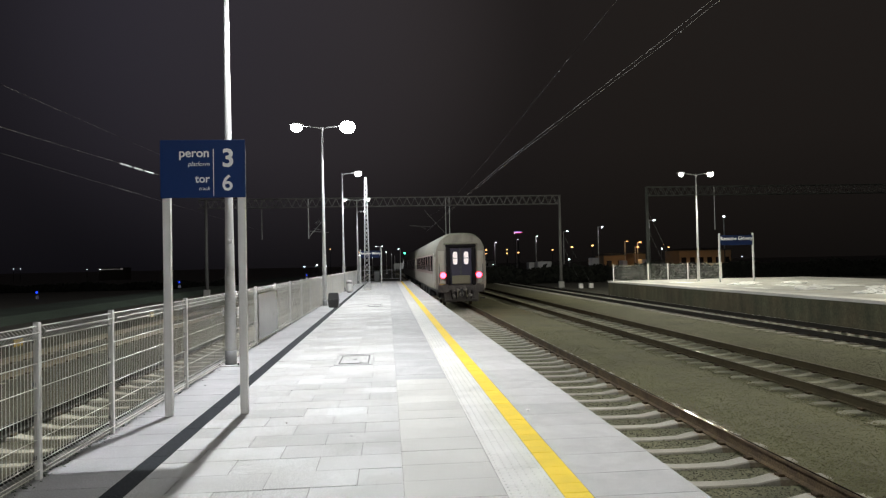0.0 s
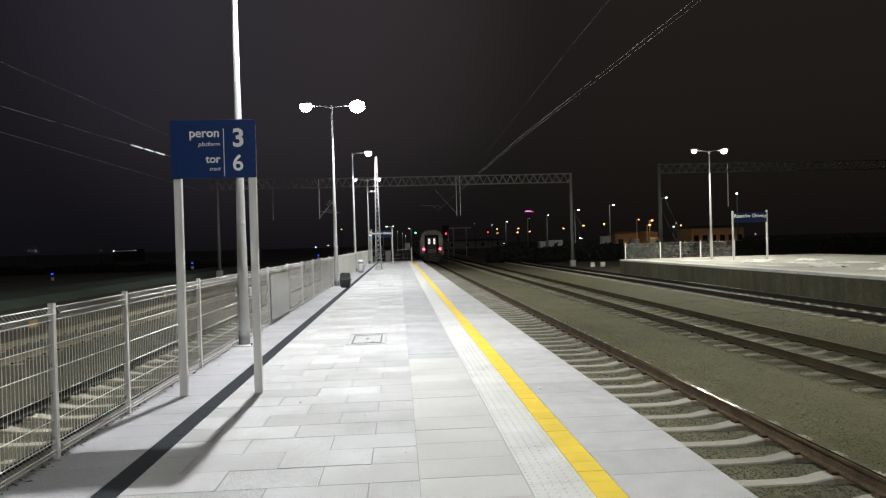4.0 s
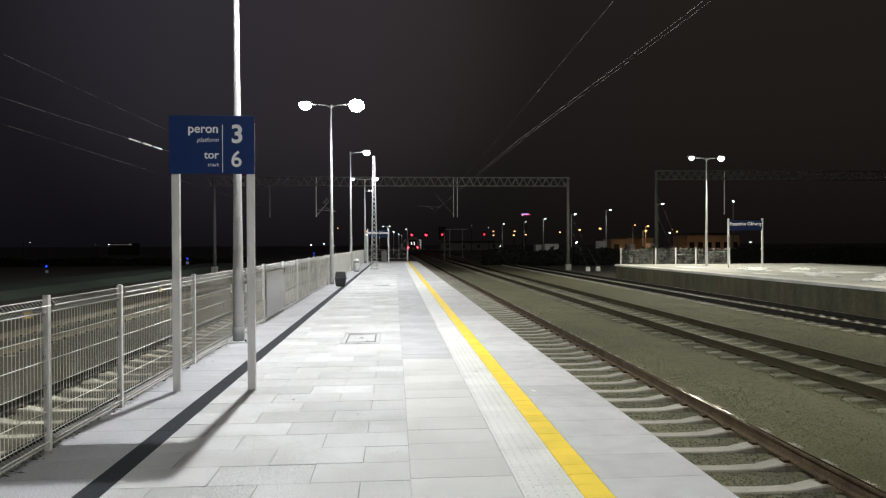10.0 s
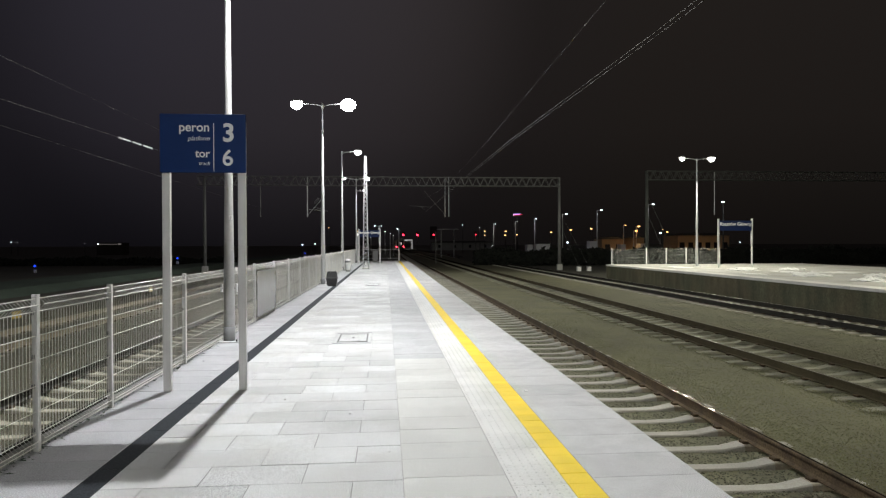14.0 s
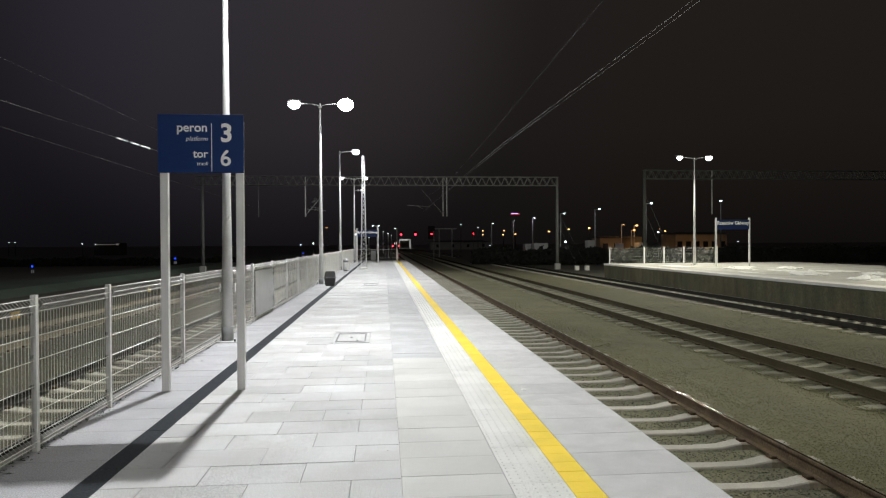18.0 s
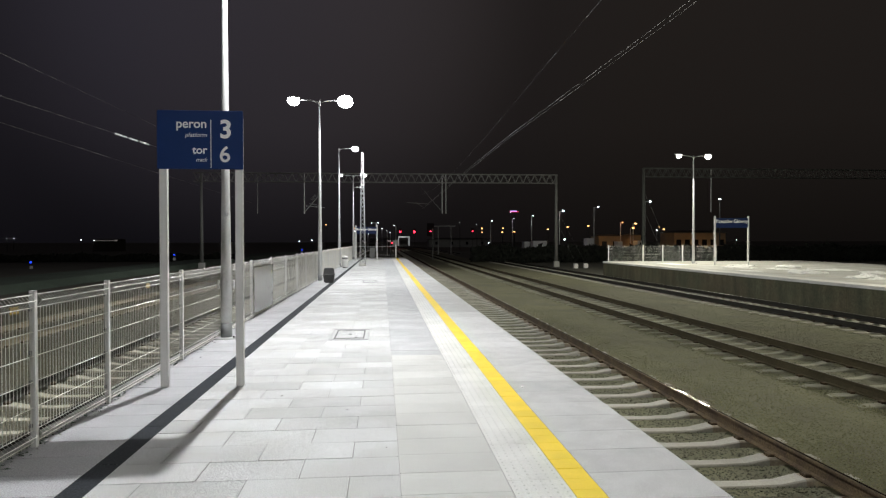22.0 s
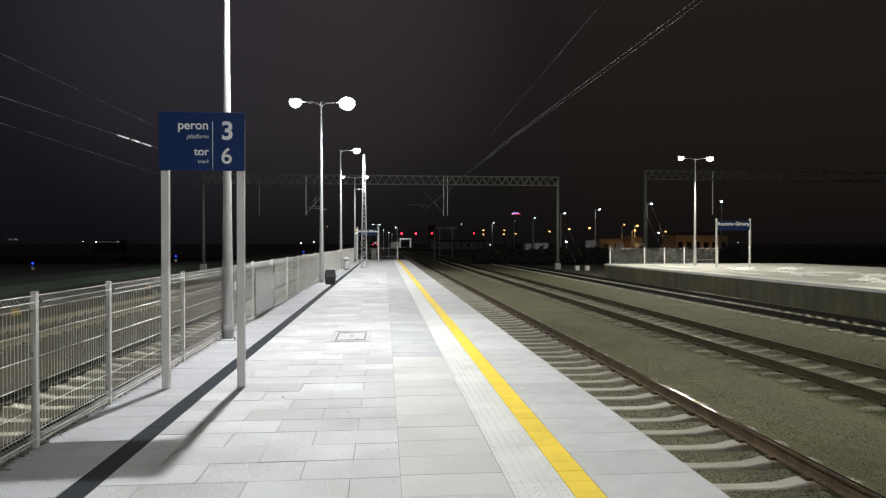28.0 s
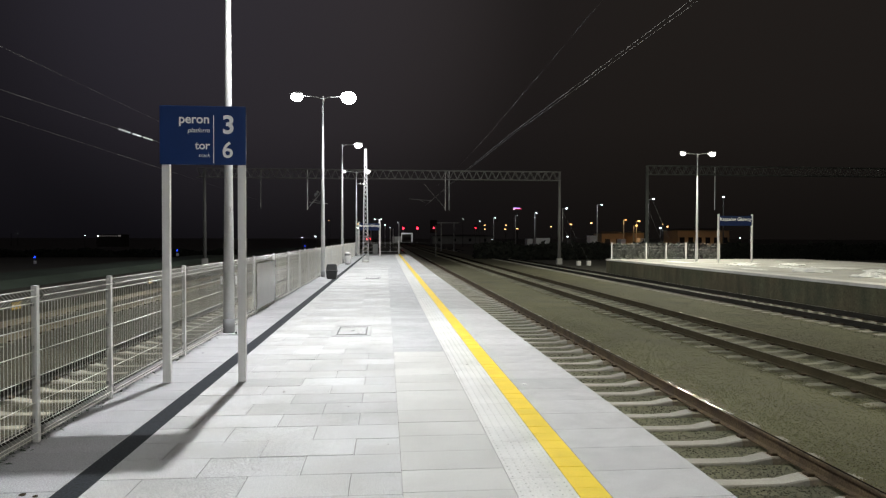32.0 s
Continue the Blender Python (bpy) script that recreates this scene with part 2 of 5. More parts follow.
M_MAST = mat("pale_galvanised_mast", (0.40, 0.405, 0.405), 0.6, 0.1, fine=35, coarse=4, var=0.2, stain=0.15, bump=0.05)
M_POST = mat("grey_painted_post", (0.64, 0.64, 0.63), 0.42, 0.1, fine=60, coarse=3, var=0.05, stain=0.06, bump=0.03)
M_WIREGREY = mat("fence_grey", (0.66, 0.655, 0.615), 0.6, 0.0, fine=50, coarse=2, var=0.15, stain=0.2, bump=0.0, by_object=0.05)
M_LONGWIRE = mat("dull_fence_wire", (0.62, 0.61, 0.56), 0.38, 0.0, fine=50, coarse=2, var=0.2, stain=0.2, bump=0.0)
M_SHEET = mat("grey_sheet", (0.26, 0.26, 0.25), 0.7, 0.0, fine=14, coarse=2.5, var=0.3, stain=0.35, bump=0.0)
M_GLOSS = mat("glossy_grey_sheet", (0.215, 0.215, 0.205), 0.18, 0.0, fine=14, coarse=2.5, var=0.10, stain=0.12, bump=0.0)
M_BLUE = mat("sign_blue", (0.0030, 0.025, 0.118), 0.55, spec=0.2, fine=30, coarse=2, var=0.06, stain=0.10, bump=0.0)
M_NAVY = mat("name_board_blue", (0.003, 0.014, 0.066), 0.6, fine=30, coarse=2, var=0.04, stain=0.06, bump=0.0, spec=0.2)
M_WHITE = mat("sign_white", (0.80, 0.80, 0.80), 0.45, fine=60, coarse=3, var=0.03, stain=0.03, bump=0.0)
M_BLACK = mat("black_plastic", (0.022, 0.023, 0.023), 0.5, fine=80, coarse=5, var=0.2, stain=0.2, bump=0.1)
M_TAG = mat("ochre_tag", (0.36, 0.24, 0.03), 0.6, fine=60, var=0.1, bump=0.0)
M_DARK = mat("dark_metal", (0.03, 0.03, 0.03), 0.6, 0.3, fine=40, var=0.2)
M_COPPER = mat("overhead_wire", (0.06, 0.056, 0.05), 0.5, 0.4, fine=20, var=0.1, bump=0.0)
M_COLLAR = mat("pole_collar", (0.22, 0.225, 0.23), 0.6, 0.1, fine=50, var=0.12)
M_HEDGE = mat("dark_hedge", (0.011, 0.013, 0.009), 0.95, fine=10, var=0.5, by_island=0.4)
M_SNOW = mat("old_snow", (0.78, 0.78, 0.76), 0.9, fine=40, coarse=3, var=0.08, stain=0.12, bump=0.6, bump_dist=0.01)
M_COPING = mat("worn_coping", (0.62, 0.61, 0.58), 0.85, fine=50, coarse=0.8, var=0.3, stain=0.3, by_object=0.05)
M_OPP = mat("opposite_paving", (0.48, 0.475, 0.455), 0.85, fine=40, coarse=0.5, var=0.3, stain=0.35, by_object=0.06, second=(0.43, 0.415, 0.37))
M_COACH = mat("coach_cream", (0.25, 0.238, 0.20), 0.5, fine=30, coarse=1.2, var=0.12, stain=0.45, bump=0.05, streak=0.4)
M_COACHEND = mat("grimy_coach_end", (0.165, 0.152, 0.124), 0.6, fine=30, coarse=0.9, var=0.25, stain=0.55, bump=0.05, streak=0.7)
M_GRIME = mat("brake_dust", (0.046, 0.039, 0.035), 0.85, fine=22, coarse=2.5, var=0.8, stain=0.8, bump=0.2)
M_SCUFF = mat("scuffed_casting", (0.115, 0.105, 0.095), 0.8, 0.0, fine=18, coarse=4, var=0.8, stain=0.7, bump=0.3)
M_COACHROOF = mat("coach_roof", (0.135, 0.133, 0.098), 0.75, fine=25, coarse=1.0, var=0.2, stain=0.4, streak=0.3)
M_COACHBAND = mat("coach_band", (0.13, 0.075, 0.065), 0.45, fine=30, coarse=1.2, var=0.08, stain=0.2, bump=0.0)
M_GLASS_DARK = mat("window_glass", (0.02, 0.02, 0.025), 0.08, fine=10, var=0.05, bump=0.0)
M_DOORBLUE = mat("gangway_door", (0.030, 0.026, 0.044), 0.6, fine=30, var=0.15, spec=0.25)
M_RUBBER = mat("gangway_rubber", (0.008, 0.007, 0.008), 0.9, fine=40, var=0.2, spec=0.1)
M_PLATE = mat("gangway_plate", (0.10, 0.088, 0.055), 0.6, fine=30, var=0.25, stain=0.4)
M_BRICKWALL = mat("ochre_plaster", (0.38, 0.30, 0.20), 0.9, fine=8, coarse=0.3, var=0.15, stain=0.3)
M_ROOF = mat("dark_roof", (0.05, 0.045, 0.04), 0.9, fine=10, var=0.2)
G_LAMP = glow("lamp_glow", (0.97, 0.98, 1.0), 22.0)
G_LAMPWARM = glow("lamp_glow_warm", (1.0, 0.96, 0.84), 16.0)
G_FARW = glow("far_white", (0.90, 0.97, 1.0), 9.0)
G_FARO = glow("far_sodium", (1.0, 0.46, 0.16), 4.2)
G_RED = glow("signal_red", (1.0, 0.025, 0.055), 7.0)
G_GREEN = glow("signal_green", (0.10, 0.95, 0.55), 4.0)
G_TAIL = glow("tail_red", (1.0, 0.016, 0.030), 34.0)
G_BLUE = glow("shunting_blue", (0.012, 0.05, 1.0), 3.2)
G_NEON = glow("neon_pink", (1.0, 0.06, 0.12), 1.2)
G_NEON2 = glow("neon_violet", (0.45, 0.35, 1.0), 2.5)
G_DIMWIN = glow("dim_window_light", (1.0, 0.92, 0.86), 0.12)
G_WIN = glow("coach_window_light", (1.0, 0.90, 0.86), 0.95)


# ---- building helpers ----
def part(name, bm, material, parent=None, label="", smooth=False):
    me = bpy.data.meshes.new(name)
    bm.to_mesh(me)
    bm.free()
    me.materials.append(material)
    if smooth:
        me.shade_smooth()
    ob = new(name, me)
    ob.parent = parent
    if label:
        ob["label"] = label
    return ob


def thing(name, m, label, category, group="", kind=""):
    ob = new(name)
    ob.empty_display_size = 0.2
    ob.matrix_basis = m
    return tagged(ob, label, category, group, kind)


def box(bm, x0, x1, y0, y1, z0, z1, bevel=0.0, m=None):
    vs = [bm.verts.new((x, y, z)) for z in (z0, z1) for y in (y0, y1) for x in (x0, x1)]
    fs = [bm.faces.new([vs[i] for i in q]) for q in ((0, 2, 3, 1), (4, 5, 7, 6), (0, 1, 5, 4), (2, 6, 7, 3), (0, 4, 6, 2), (1, 3, 7, 5))]
    if bevel:
        r = bmesh.ops.bevel(bm, geom=list({e for f in fs for e in f.edges}), offset=bevel, segments=1, affect="EDGES", clamp_overlap=True)
        vs = list({v for f in r["faces"] for v in f.verts} | {v for v in vs if v.is_valid})
    if m is not None:
        bmesh.ops.transform(bm, matrix=m, verts=vs)
    return vs


def boxed(*a, **k):
    bm = bmesh.new()
    box(bm, *a, **k)
    return bm


def tube(bm, pts, r, seg=8, caps=True):
    """A round bar along points; r is one radius or one a point."""
    pts = [Vector(p) for p in pts]
    rs = r if isinstance(r, (list, tuple)) else [r] * len(pts)
    rings = []
    for i, p in enumerate(pts):
        d = (pts[min(i + 1, len(pts) - 1)] - pts[max(i - 1, 0)]).normalized()
        a = d.cross(Vector((0, 0, 1)) if abs(d.z) < 0.95 else Vector((1, 0, 0))).normalized()
        b = d.cross(a)
        rings.append([bm.verts.new(p + rs[i] * (math.cos(t) * a + math.sin(t) * b)) for t in (2 * math.pi * k / seg for k in range(seg))])
    for u, w in zip(rings, rings[1:]):
        for k in range(seg):
            bm.faces.new((u[k], w[k], w[(k + 1) % seg], u[(k + 1) % seg]))
    if caps:
        bm.faces.new(rings[0])
        bm.faces.new(rings[-1][::-1])
    return bm


def tubed(pts, r, seg=8):
    return tube(bmesh.new(), pts, r, seg)


def extrude_profile(profile, ys, shift=lambda y: 0.0, closed=True):
    """A profile of (x, z) swept along y."""
    bm = bmesh.new()
    rings = [[bm.verts.new((x + shift(y), y, z)) for x, z in profile] for y in ys]
    n = len(profile)
    for u, w in zip(rings, rings[1:]):
        for k in range(n if closed else n - 1):
            bm.faces.new((u[k], u[(k + 1) % n], w[(k + 1) % n], w[k]))
    if closed:
        bm.faces.new(rings[0][::-1])
        bm.faces.new(rings[-1])
    bmesh.ops.recalc_face_normals(bm, faces=bm.faces)
    return bm


def letters(body, x, z, size, parent, y, material, name="lettering", shear=0.0, align="RIGHT", bold=0.0):
    cu = bpy.data.curves.new(name, "FONT")
    cu.body, cu.size, cu.align_x, cu.shear, cu.extrude, cu.offset = body, size, align, shear, 0.0012, bold
    tmp = bpy.data.objects.new(name, cu)
    me = bpy.data.meshes.new_from_object(tmp)
    bpy.data.objects.remove(tmp)
    me.materials.append(material)
    ob = new(name, me)
    ob.parent = parent
    ob.matrix_basis = pose(x, y, z, 90, 0, 0)
    return ob


def bend(y):
    """How far the tracks swing to the west beyond the station."""
    if y <= 248:
        return 0.0
    return -0.0014 * (y - 248.0) ** 2 if y < 290 else -2.47 - 0.1176 * (y - 290.0)


def setting(ob, label):
    return tagged(ob, label, kind="structure")


# ---- ground and track beds ----
bm = bmesh.new()
box(bm, -1500, 1500, -300, 2500, -3.0, -1.12)
setting(part("ground", bm, M_EARTH), "dark bare earth round the station yard at night")

YS = [-30, 0, 30, 60, 90, 140, 190, 230, 248, 254, 260, 266, 272, 278, 284, 290, 340, 400, 500]
# crushed stone under all three open tracks, and under the two behind the fence
setting(part("ballast_bed", extrude_profile([(EDGE - 0.35, -1.3), (EDGE - 0.35, -1.02), (5.0, -1.01), (5.7, -0.965), (7.1, -0.960), (7.4, -1.006), (8.2, -1.0), (8.96, -1.0), (9.95, -1.006), (10.3, -0.95), (12.6, -0.945), (12.95, -0.975), (15.72, -0.98), (15.9, -1.3)], YS, bend), M_BALLAST), "grey crushed-stone ballast between the tracks")
setting(part("ballast_bed", extrude_profile([(-14.6, -1.3), (-13.2, -0.95), (-11.3, -0.945), (-8.3, -0.945), (-7.5, -0.94), (-6.75, -0.985), (-6.5, -0.995), (-3.5, -0.998), (-2.9, -1.3)], YS, bend), M_YARD), "brownish crushed-stone ballast behind the fence")
setting(part("grass_verge", extrude_profile([(-26.5, -1.2), (-25.5, -0.78), (-20.5, -0.74), (-19.4, -1.2)], [-30, 0, 40, 90, 160]), M_GRASS), "pale green winter grass verge across the yard")


setting(part("earth_berm", extrude_profile([(15.95, -1.3), (16.4, -1.06), (25.5, -1.03), (27.0, -1.3)], [48.2, 58, 70, 80]), M_EARTH), "dark earth beside the track past the opposite platform")


# ---- tracks: two rails, sleepers ----
RAIL_SECTION = [(-0.062, -0.170), (0.062, -0.170), (0.062, -0.158), (0.012, -0.140), (0.009, -0.045), (0.035, -0.034), (0.035, -0.004), (0.028, 0.0), (-0.028, 0.0), (-0.035, -0.004), (-0.035, -0.034), (-0.009, -0.045), (-0.012, -0.140), (-0.062, -0.158)]


def sleeper_mesh(bm, y=0.0, x=0.0):
    """Pre-stressed concrete: high at the rail seats, waisted and lower in the middle."""
    st = [(-1.25, 0.105, -0.205), (-1.12, 0.115, -0.190), (-0.60, 0.115, -0.174), (-0.34, 0.100, -0.222), (0.0, 0.092, -0.228), (0.34, 0.100, -0.222), (0.60, 0.115, -0.174), (1.12, 0.115, -0.190), (1.25, 0.105, -0.205)]
    rings = []
    for sx, hw, top in st:
        rings.append([bm.verts.new((x + sx, y + a * hw, z)) for a, z in ((-1.25, -0.36), (-1.0, top - 0.015), (-0.86, top), (0.86, top), (1.0, top - 0.015), (1.25, -0.36))])
    for n, (u, w) in enumerate(zip(rings, rings[1:])):
        for k in range(5):
            f = bm.faces.new((u[k], w[k], w[k + 1], u[k + 1]))
            f.material_index = 1 if n in (1, 6) else 0
    bm.faces.new(rings[0])
    bm.faces.new(rings[-1][::-1])


def clip_mesh(bm, y=0.0, x=0.0):
    for rx in (-0.7525, 0.7525):
        for s in (-1, 1):
            box(bm, x + rx + s * 0.095 - 0.04, x + rx + s * 0.095 + 0.04, y - 0.055, y + 0.055, -0.178, -0.140, 0.008)


_b = bmesh.new()
sleeper_mesh(_b)
SLEEPER = bpy.data.meshes.new("sleeper")
bmesh.ops.recalc_face_normals(_b, faces=_b.faces)
_b.to_mesh(SLEEPER)
_b.free()
SLEEPER.materials.append(M_SLEEPER)
SLEEPER.materials.append(M_SEAT)
SLEEPER_OLD = SLEEPER.copy()
SLEEPER_OLD.materials[0] = SLEEPER_OLD.materials[1] = M_SLEEPEROLD
SLEEPER_CLEAN = SLEEPER.copy()
SLEEPER_CLEAN.materials[1] = M_SLEEPER
SLEEPER_YARD = SLEEPER.copy()
SLEEPER_YARD.materials[1] = M_SLEEPERYARD
SLEEPER_YARD.materials[0] = M_SLEEPERYARD
_b = bmesh.new()
clip_mesh(_b)
CLIPS = bpy.data.meshes.new("rail_clips")
_b.to_mesh(CLIPS)
_b.free()
CLIPS.materials.append(M_RUST)


def track(x, near, far, label, pitch, first, shiny=2, steel=None):
    """near..far: the stretch whose sleepers are parts; the rest are joined."""
    t = thing("railway_track", pose(x, 0, RAIL), label, "railway track", "tracks of the station", "structure")
    for rx in (-0.7525, 0.7525):
        r = part("rail", extrude_profile([(px + rx, pz) for px, pz in RAIL_SECTION], YS, bend), steel or M_RUST, t, "rusty brown steel rail")
        head = [(rx - 0.010, 0.0), (rx - 0.010, 0.002), (rx + 0.010, 0.002), (rx + 0.010, 0.0)]
        part("running_surface", extrude_profile(head, YS, bend), {3: M_HEADWORN, 2: M_HEAD, 1: M_HEADDULL, 0: M_RUST}[shiny], r, "worn shiny running surface")
    rest = bmesh.new()
    y = first - math.ceil((first + 6.0) / pitch) * pitch
    while y < 200:
        if near <= y <= far:
            s = new("sleeper", SLEEPER_OLD if x == LEFT_AXES[1] else SLEEPER_YARD if x < 0 else SLEEPER if x == AXES[0] else SLEEPER_OLD if x == AXES[1] else SLEEPER_CLEAN)
            s.parent = t
            s.matrix_basis = pose(random.uniform(-0.012, 0.012), y, random.uniform(-0.012, 0.004), 0, 0, random.uniform(-0.5, 0.5))
            if y < 30:
                c = new("rail_clips", CLIPS)
                c.parent = t
                c.matrix_basis = pose(0, y, 0)
        else:
            sleeper_mesh(rest, y)
        y += pitch
    bmesh.ops.recalc_face_normals(rest, faces=rest.faces)
    far_ones = part("sleepers", rest, M_SLEEPERYARD if x < 0 else M_SLEEPEROLD if x == AXES[1] else M_SLEEPER, t)
    far_ones.data.materials.append(M_SEAT if x == AXES[0] else M_SLEEPEROLD if x == AXES[1] else M_SLEEPER)
    far_ones["kind"] = "stuff"
    return t


track(AXES[0], 3.5, 62, "rusty rails on pale concrete sleepers beside the platform edge", 0.680, 6.80)
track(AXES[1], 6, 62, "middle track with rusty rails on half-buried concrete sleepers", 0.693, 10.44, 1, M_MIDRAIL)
track(AXES[2], 12, 62, "dark track with white-edged sleepers below the opposite platform", 0.604, 18.04, 3, M_SHADERAIL)
track(LEFT_AXES[0], 3, 50, "rusty track on concrete sleepers behind the mesh fence", 0.735, 10.28, 1, M_SHADERAIL)
track(LEFT_AXES[1], 8, 40, "second track in the yard behind the fence", 0.70, 10.0, 1, M_LITRAIL)


def stones(name, label, count, x0, x1, y0, y1, z, size, material=None):
    """Loose crushed stone, denser near the camera."""
    rng = np.random.default_rng(int(abs(x0) * 100) + count)
    base = np.array([(0, 0, 1), (0.9, 0, 0.1), (0.28, 0.85, 0.05), (-0.73, 0.53, 0.1), (-0.73, -0.53, 0.0), (0.28, -0.85, 0.1), (0, 0, -0.9)])
    tri = np.array([(0, 1, 2), (0, 2, 3), (0, 3, 4), (0, 4, 5), (0, 5, 1), (6, 2, 1), (6, 3, 2), (6, 4, 3), (6, 5, 4), (6, 1, 5)])
    y = y0 + (y1 * 1.6 - y0) * rng.uniform(0, 1, count) ** 2.2
    y = y[rng.uniform(0, 1, count) < np.clip((y1 * 1.6 - y) / (y1 * 0.9), 0, 1)]
    count = len(y)
    x = rng.uniform(x0, x1, count)
    s = size * rng.uniform(0.6, 1.35, count)
    v = base[None] * rng.uniform(0.65, 1.25, (count, 7, 3)) * s[:, None, None]
    a = rng.uniform(0, 2 * np.pi, count)
    t = rng.uniform(-0.5, 0.5, count)
    vx = v[..., 0] * np.cos(a)[:, None] - v[..., 1] * np.sin(a)[:, None]
    vy = v[..., 0] * np.sin(a)[:, None] + v[..., 1] * np.cos(a)[:, None]
    vz = v[..., 2] * 0.45
    vy, vz = vy * np.cos(t)[:, None] - vz * np.sin(t)[:, None], vy * np.sin(t)[:, None] + vz * np.cos(t)[:, None]
    zz = z + rng.uniform(-0.008, 0.007, count)
    co = np.stack([vx + x[:, None], vy + y[:, None], vz + zz[:, None]], -1).reshape(-1, 3)
    fa = (tri[None] + 7 * np.arange(count)[:, None, None]).reshape(-1, 3)
    me = bpy.data.meshes.new(name)
    me.from_pydata(co.tolist(), [], fa.tolist())
    me.materials.append(material or M_STONE)
    return tagged(new(name, me), label, "ballast", kind="stuff")


stones("ballast_stones", "loose grey crushed stones between the sleepers", 52000, 2.1, 5.1, 4.5, 30, -1.006, 0.016, M_STONEDARK)
stones("ballast_stones", "loose grey crushed stones between the tracks", 70000, 5.0, 7.5, 5.5, 32, -0.961, 0.0125)
stones("ballast_stones", "loose grey crushed stones on the middle track", 50000, 7.4, 10.2, 8.5, 32, -1.004, 0.0135, M_STONEDIM)
stones("ballast_stones", "fine olive gravel beyond the middle track", 45000, 10.2, 13.0, 12.0, 34, -0.946, 0.012, M_STONEDIM)
stones("ballast_stones", "loose brown crushed stones behind the fence", 22000, -8.6, -3.3, 3.5, 26, -1.002, 0.020, M_YARDSTONE)

# ---- our platform ----
P0, P1 = -30.0, 67.0
setting(part("platform_body", boxed(-2.86, EDGE - 0.10, P0, P1, -1.3, -0.08), M_CONC), "pale concrete platform body")
setting(part("bedding", boxed(-2.84, EDGE - 0.14, P0, P1 - 0.02, -0.08, -0.0045), M_JOINT), "dark sandy joints between the paving slabs")
setting(part("platform_kerb", boxed(-2.90, -2.765, P0, P1, -0.30, 0.015, 0.012), M_CONC), "concrete kerb under the mesh fence")


def slab_mesh(name, w, d, material, h=0.07, gap=0.004, studs=0, edge=0.003):
    b = bmesh.new()
    box(b, -w / 2 + gap / 2, w / 2 - gap / 2, -d / 2 + gap / 2, d / 2 - gap / 2, -h, 0.0, edge)
    if studs:
        nx, ny = max(1, round(w / studs)), max(1, round(d / studs))
        for i in range(nx):
            for j in range(ny):
                cx, cy = -w / 2 + (i + 0.5) * w / nx, -d / 2 + (j + 0.5) * d / ny
                r0, r1 = 0.0105, 0.0065
                lo = [b.verts.new((cx + r0 * math.cos(t), cy + r0 * math.sin(t), 0)) for t in (k * math.pi / 3 for k in range(6))]
                hi = [b.verts.new((cx + r1 * math.cos(t), cy + r1 * math.sin(t), 0.0036)) for t in (k * math.pi / 3 for k in range(6))]
                for k in range(6):
                    b.faces.new((lo[k], lo[(k + 1) % 6], hi[(k + 1) % 6], hi[k]))
                b.faces.new(hi)
    me = bpy.data.meshes.new(name)
    b.to_mesh(me)
    b.free()
    me.materials.append(material)
    return me


def pave(name, label, x0, x1, d, material, y_near, y_parts, studs=0, widths=None, wobble=0.0012, gap=0.004, edge=0.003, later=None):
    """Rows of slabs across a band from x0 to x1, d deep along the platform; later: another material from some y on."""
    holder = thing(name, pose(0, 0, 0), label, "paving", kind="structure")
    rest, cache = bmesh.new(), {}
    rng = random.Random(name + str(x0))
    y, row = y_near - 30 * d, 0      # the stretch behind the start is joined too
    while y < P1 - 0.01:
        cuts = [x0, x1]
        if widths:
            c = x1 - (widths / 2 if row % 2 else widths)
            cuts = [x1]
            while c > x0 + 0.1:
                cuts.append(c)
                c -= widths
            cuts = (cuts + [x0])[::-1]
        dd = min(d, P1 - y)
        stone = later[1] if later and y > later[0] else material
        for a, b in zip(cuts, cuts[1:]):
            dz = rng.uniform(-wobble, wobble)
            if y_near - 0.01 < y < y_parts:
                key = (round(b - a, 3), stone.name)
                if key not in cache:
                    cache[key] = slab_mesh("slab", b - a, d, stone, studs=studs, gap=gap, edge=edge)
                s = new("slab", cache[key])
                s.parent = holder
                s.matrix_basis = pose((a + b) / 2, y + d / 2, dz, rng.uniform(-0.08, 0.08), rng.uniform(-0.08, 0.08), 0)
            else:
                box(rest, a + 0.003, b - 0.003, y + 0.003, y + dd - 0.003, -0.07, dz)
        y += d
        row += 1
    r = part("far_slabs", rest, later[1] if later else material, holder)
    r["kind"] = "stuff"
    return holder


pave("fence_side_paving", "grey concrete paving between fence and drain", -2.765, -2.065, 0.40, M_SIDE, 2.0, 34, gap=0.005)
pave("platform_paving", "pale grey granite slabs laid in staggered rows", -1.885, 0.11, 0.394, M_SLAB, 2.215, 36, widths=0.685, gap=0.0045, wobble=0.0022)
pave("walkway_paving", "pale wide concrete slabs beside the tactile strip", 0.1075, 0.82, 0.40, M_WALK, 2.21, 42, gap=0.0035, edge=0.002, later=(9.1, M_WALKGREY))
pave("tactile_paving", "off-white studded tactile paving strip", 0.82, 1.20, 0.40, M_TACT, 2.0, 42, studs=0.063, gap=0.0035, edge=0.002, wobble=0.0006)
pave("yellow_line", "bright yellow painted safety line of slabs", 1.20, 1.40, 0.20, M_YELLOW, 2.0, 42, gap=0.004, edge=0.002)
pave("edge_paving", "grey concrete edge slabs along the track", 1.40, EDGE, 0.50, M_EDGE, 2.0, 42, gap=0.0030, edge=0.002, wobble=0.0004)

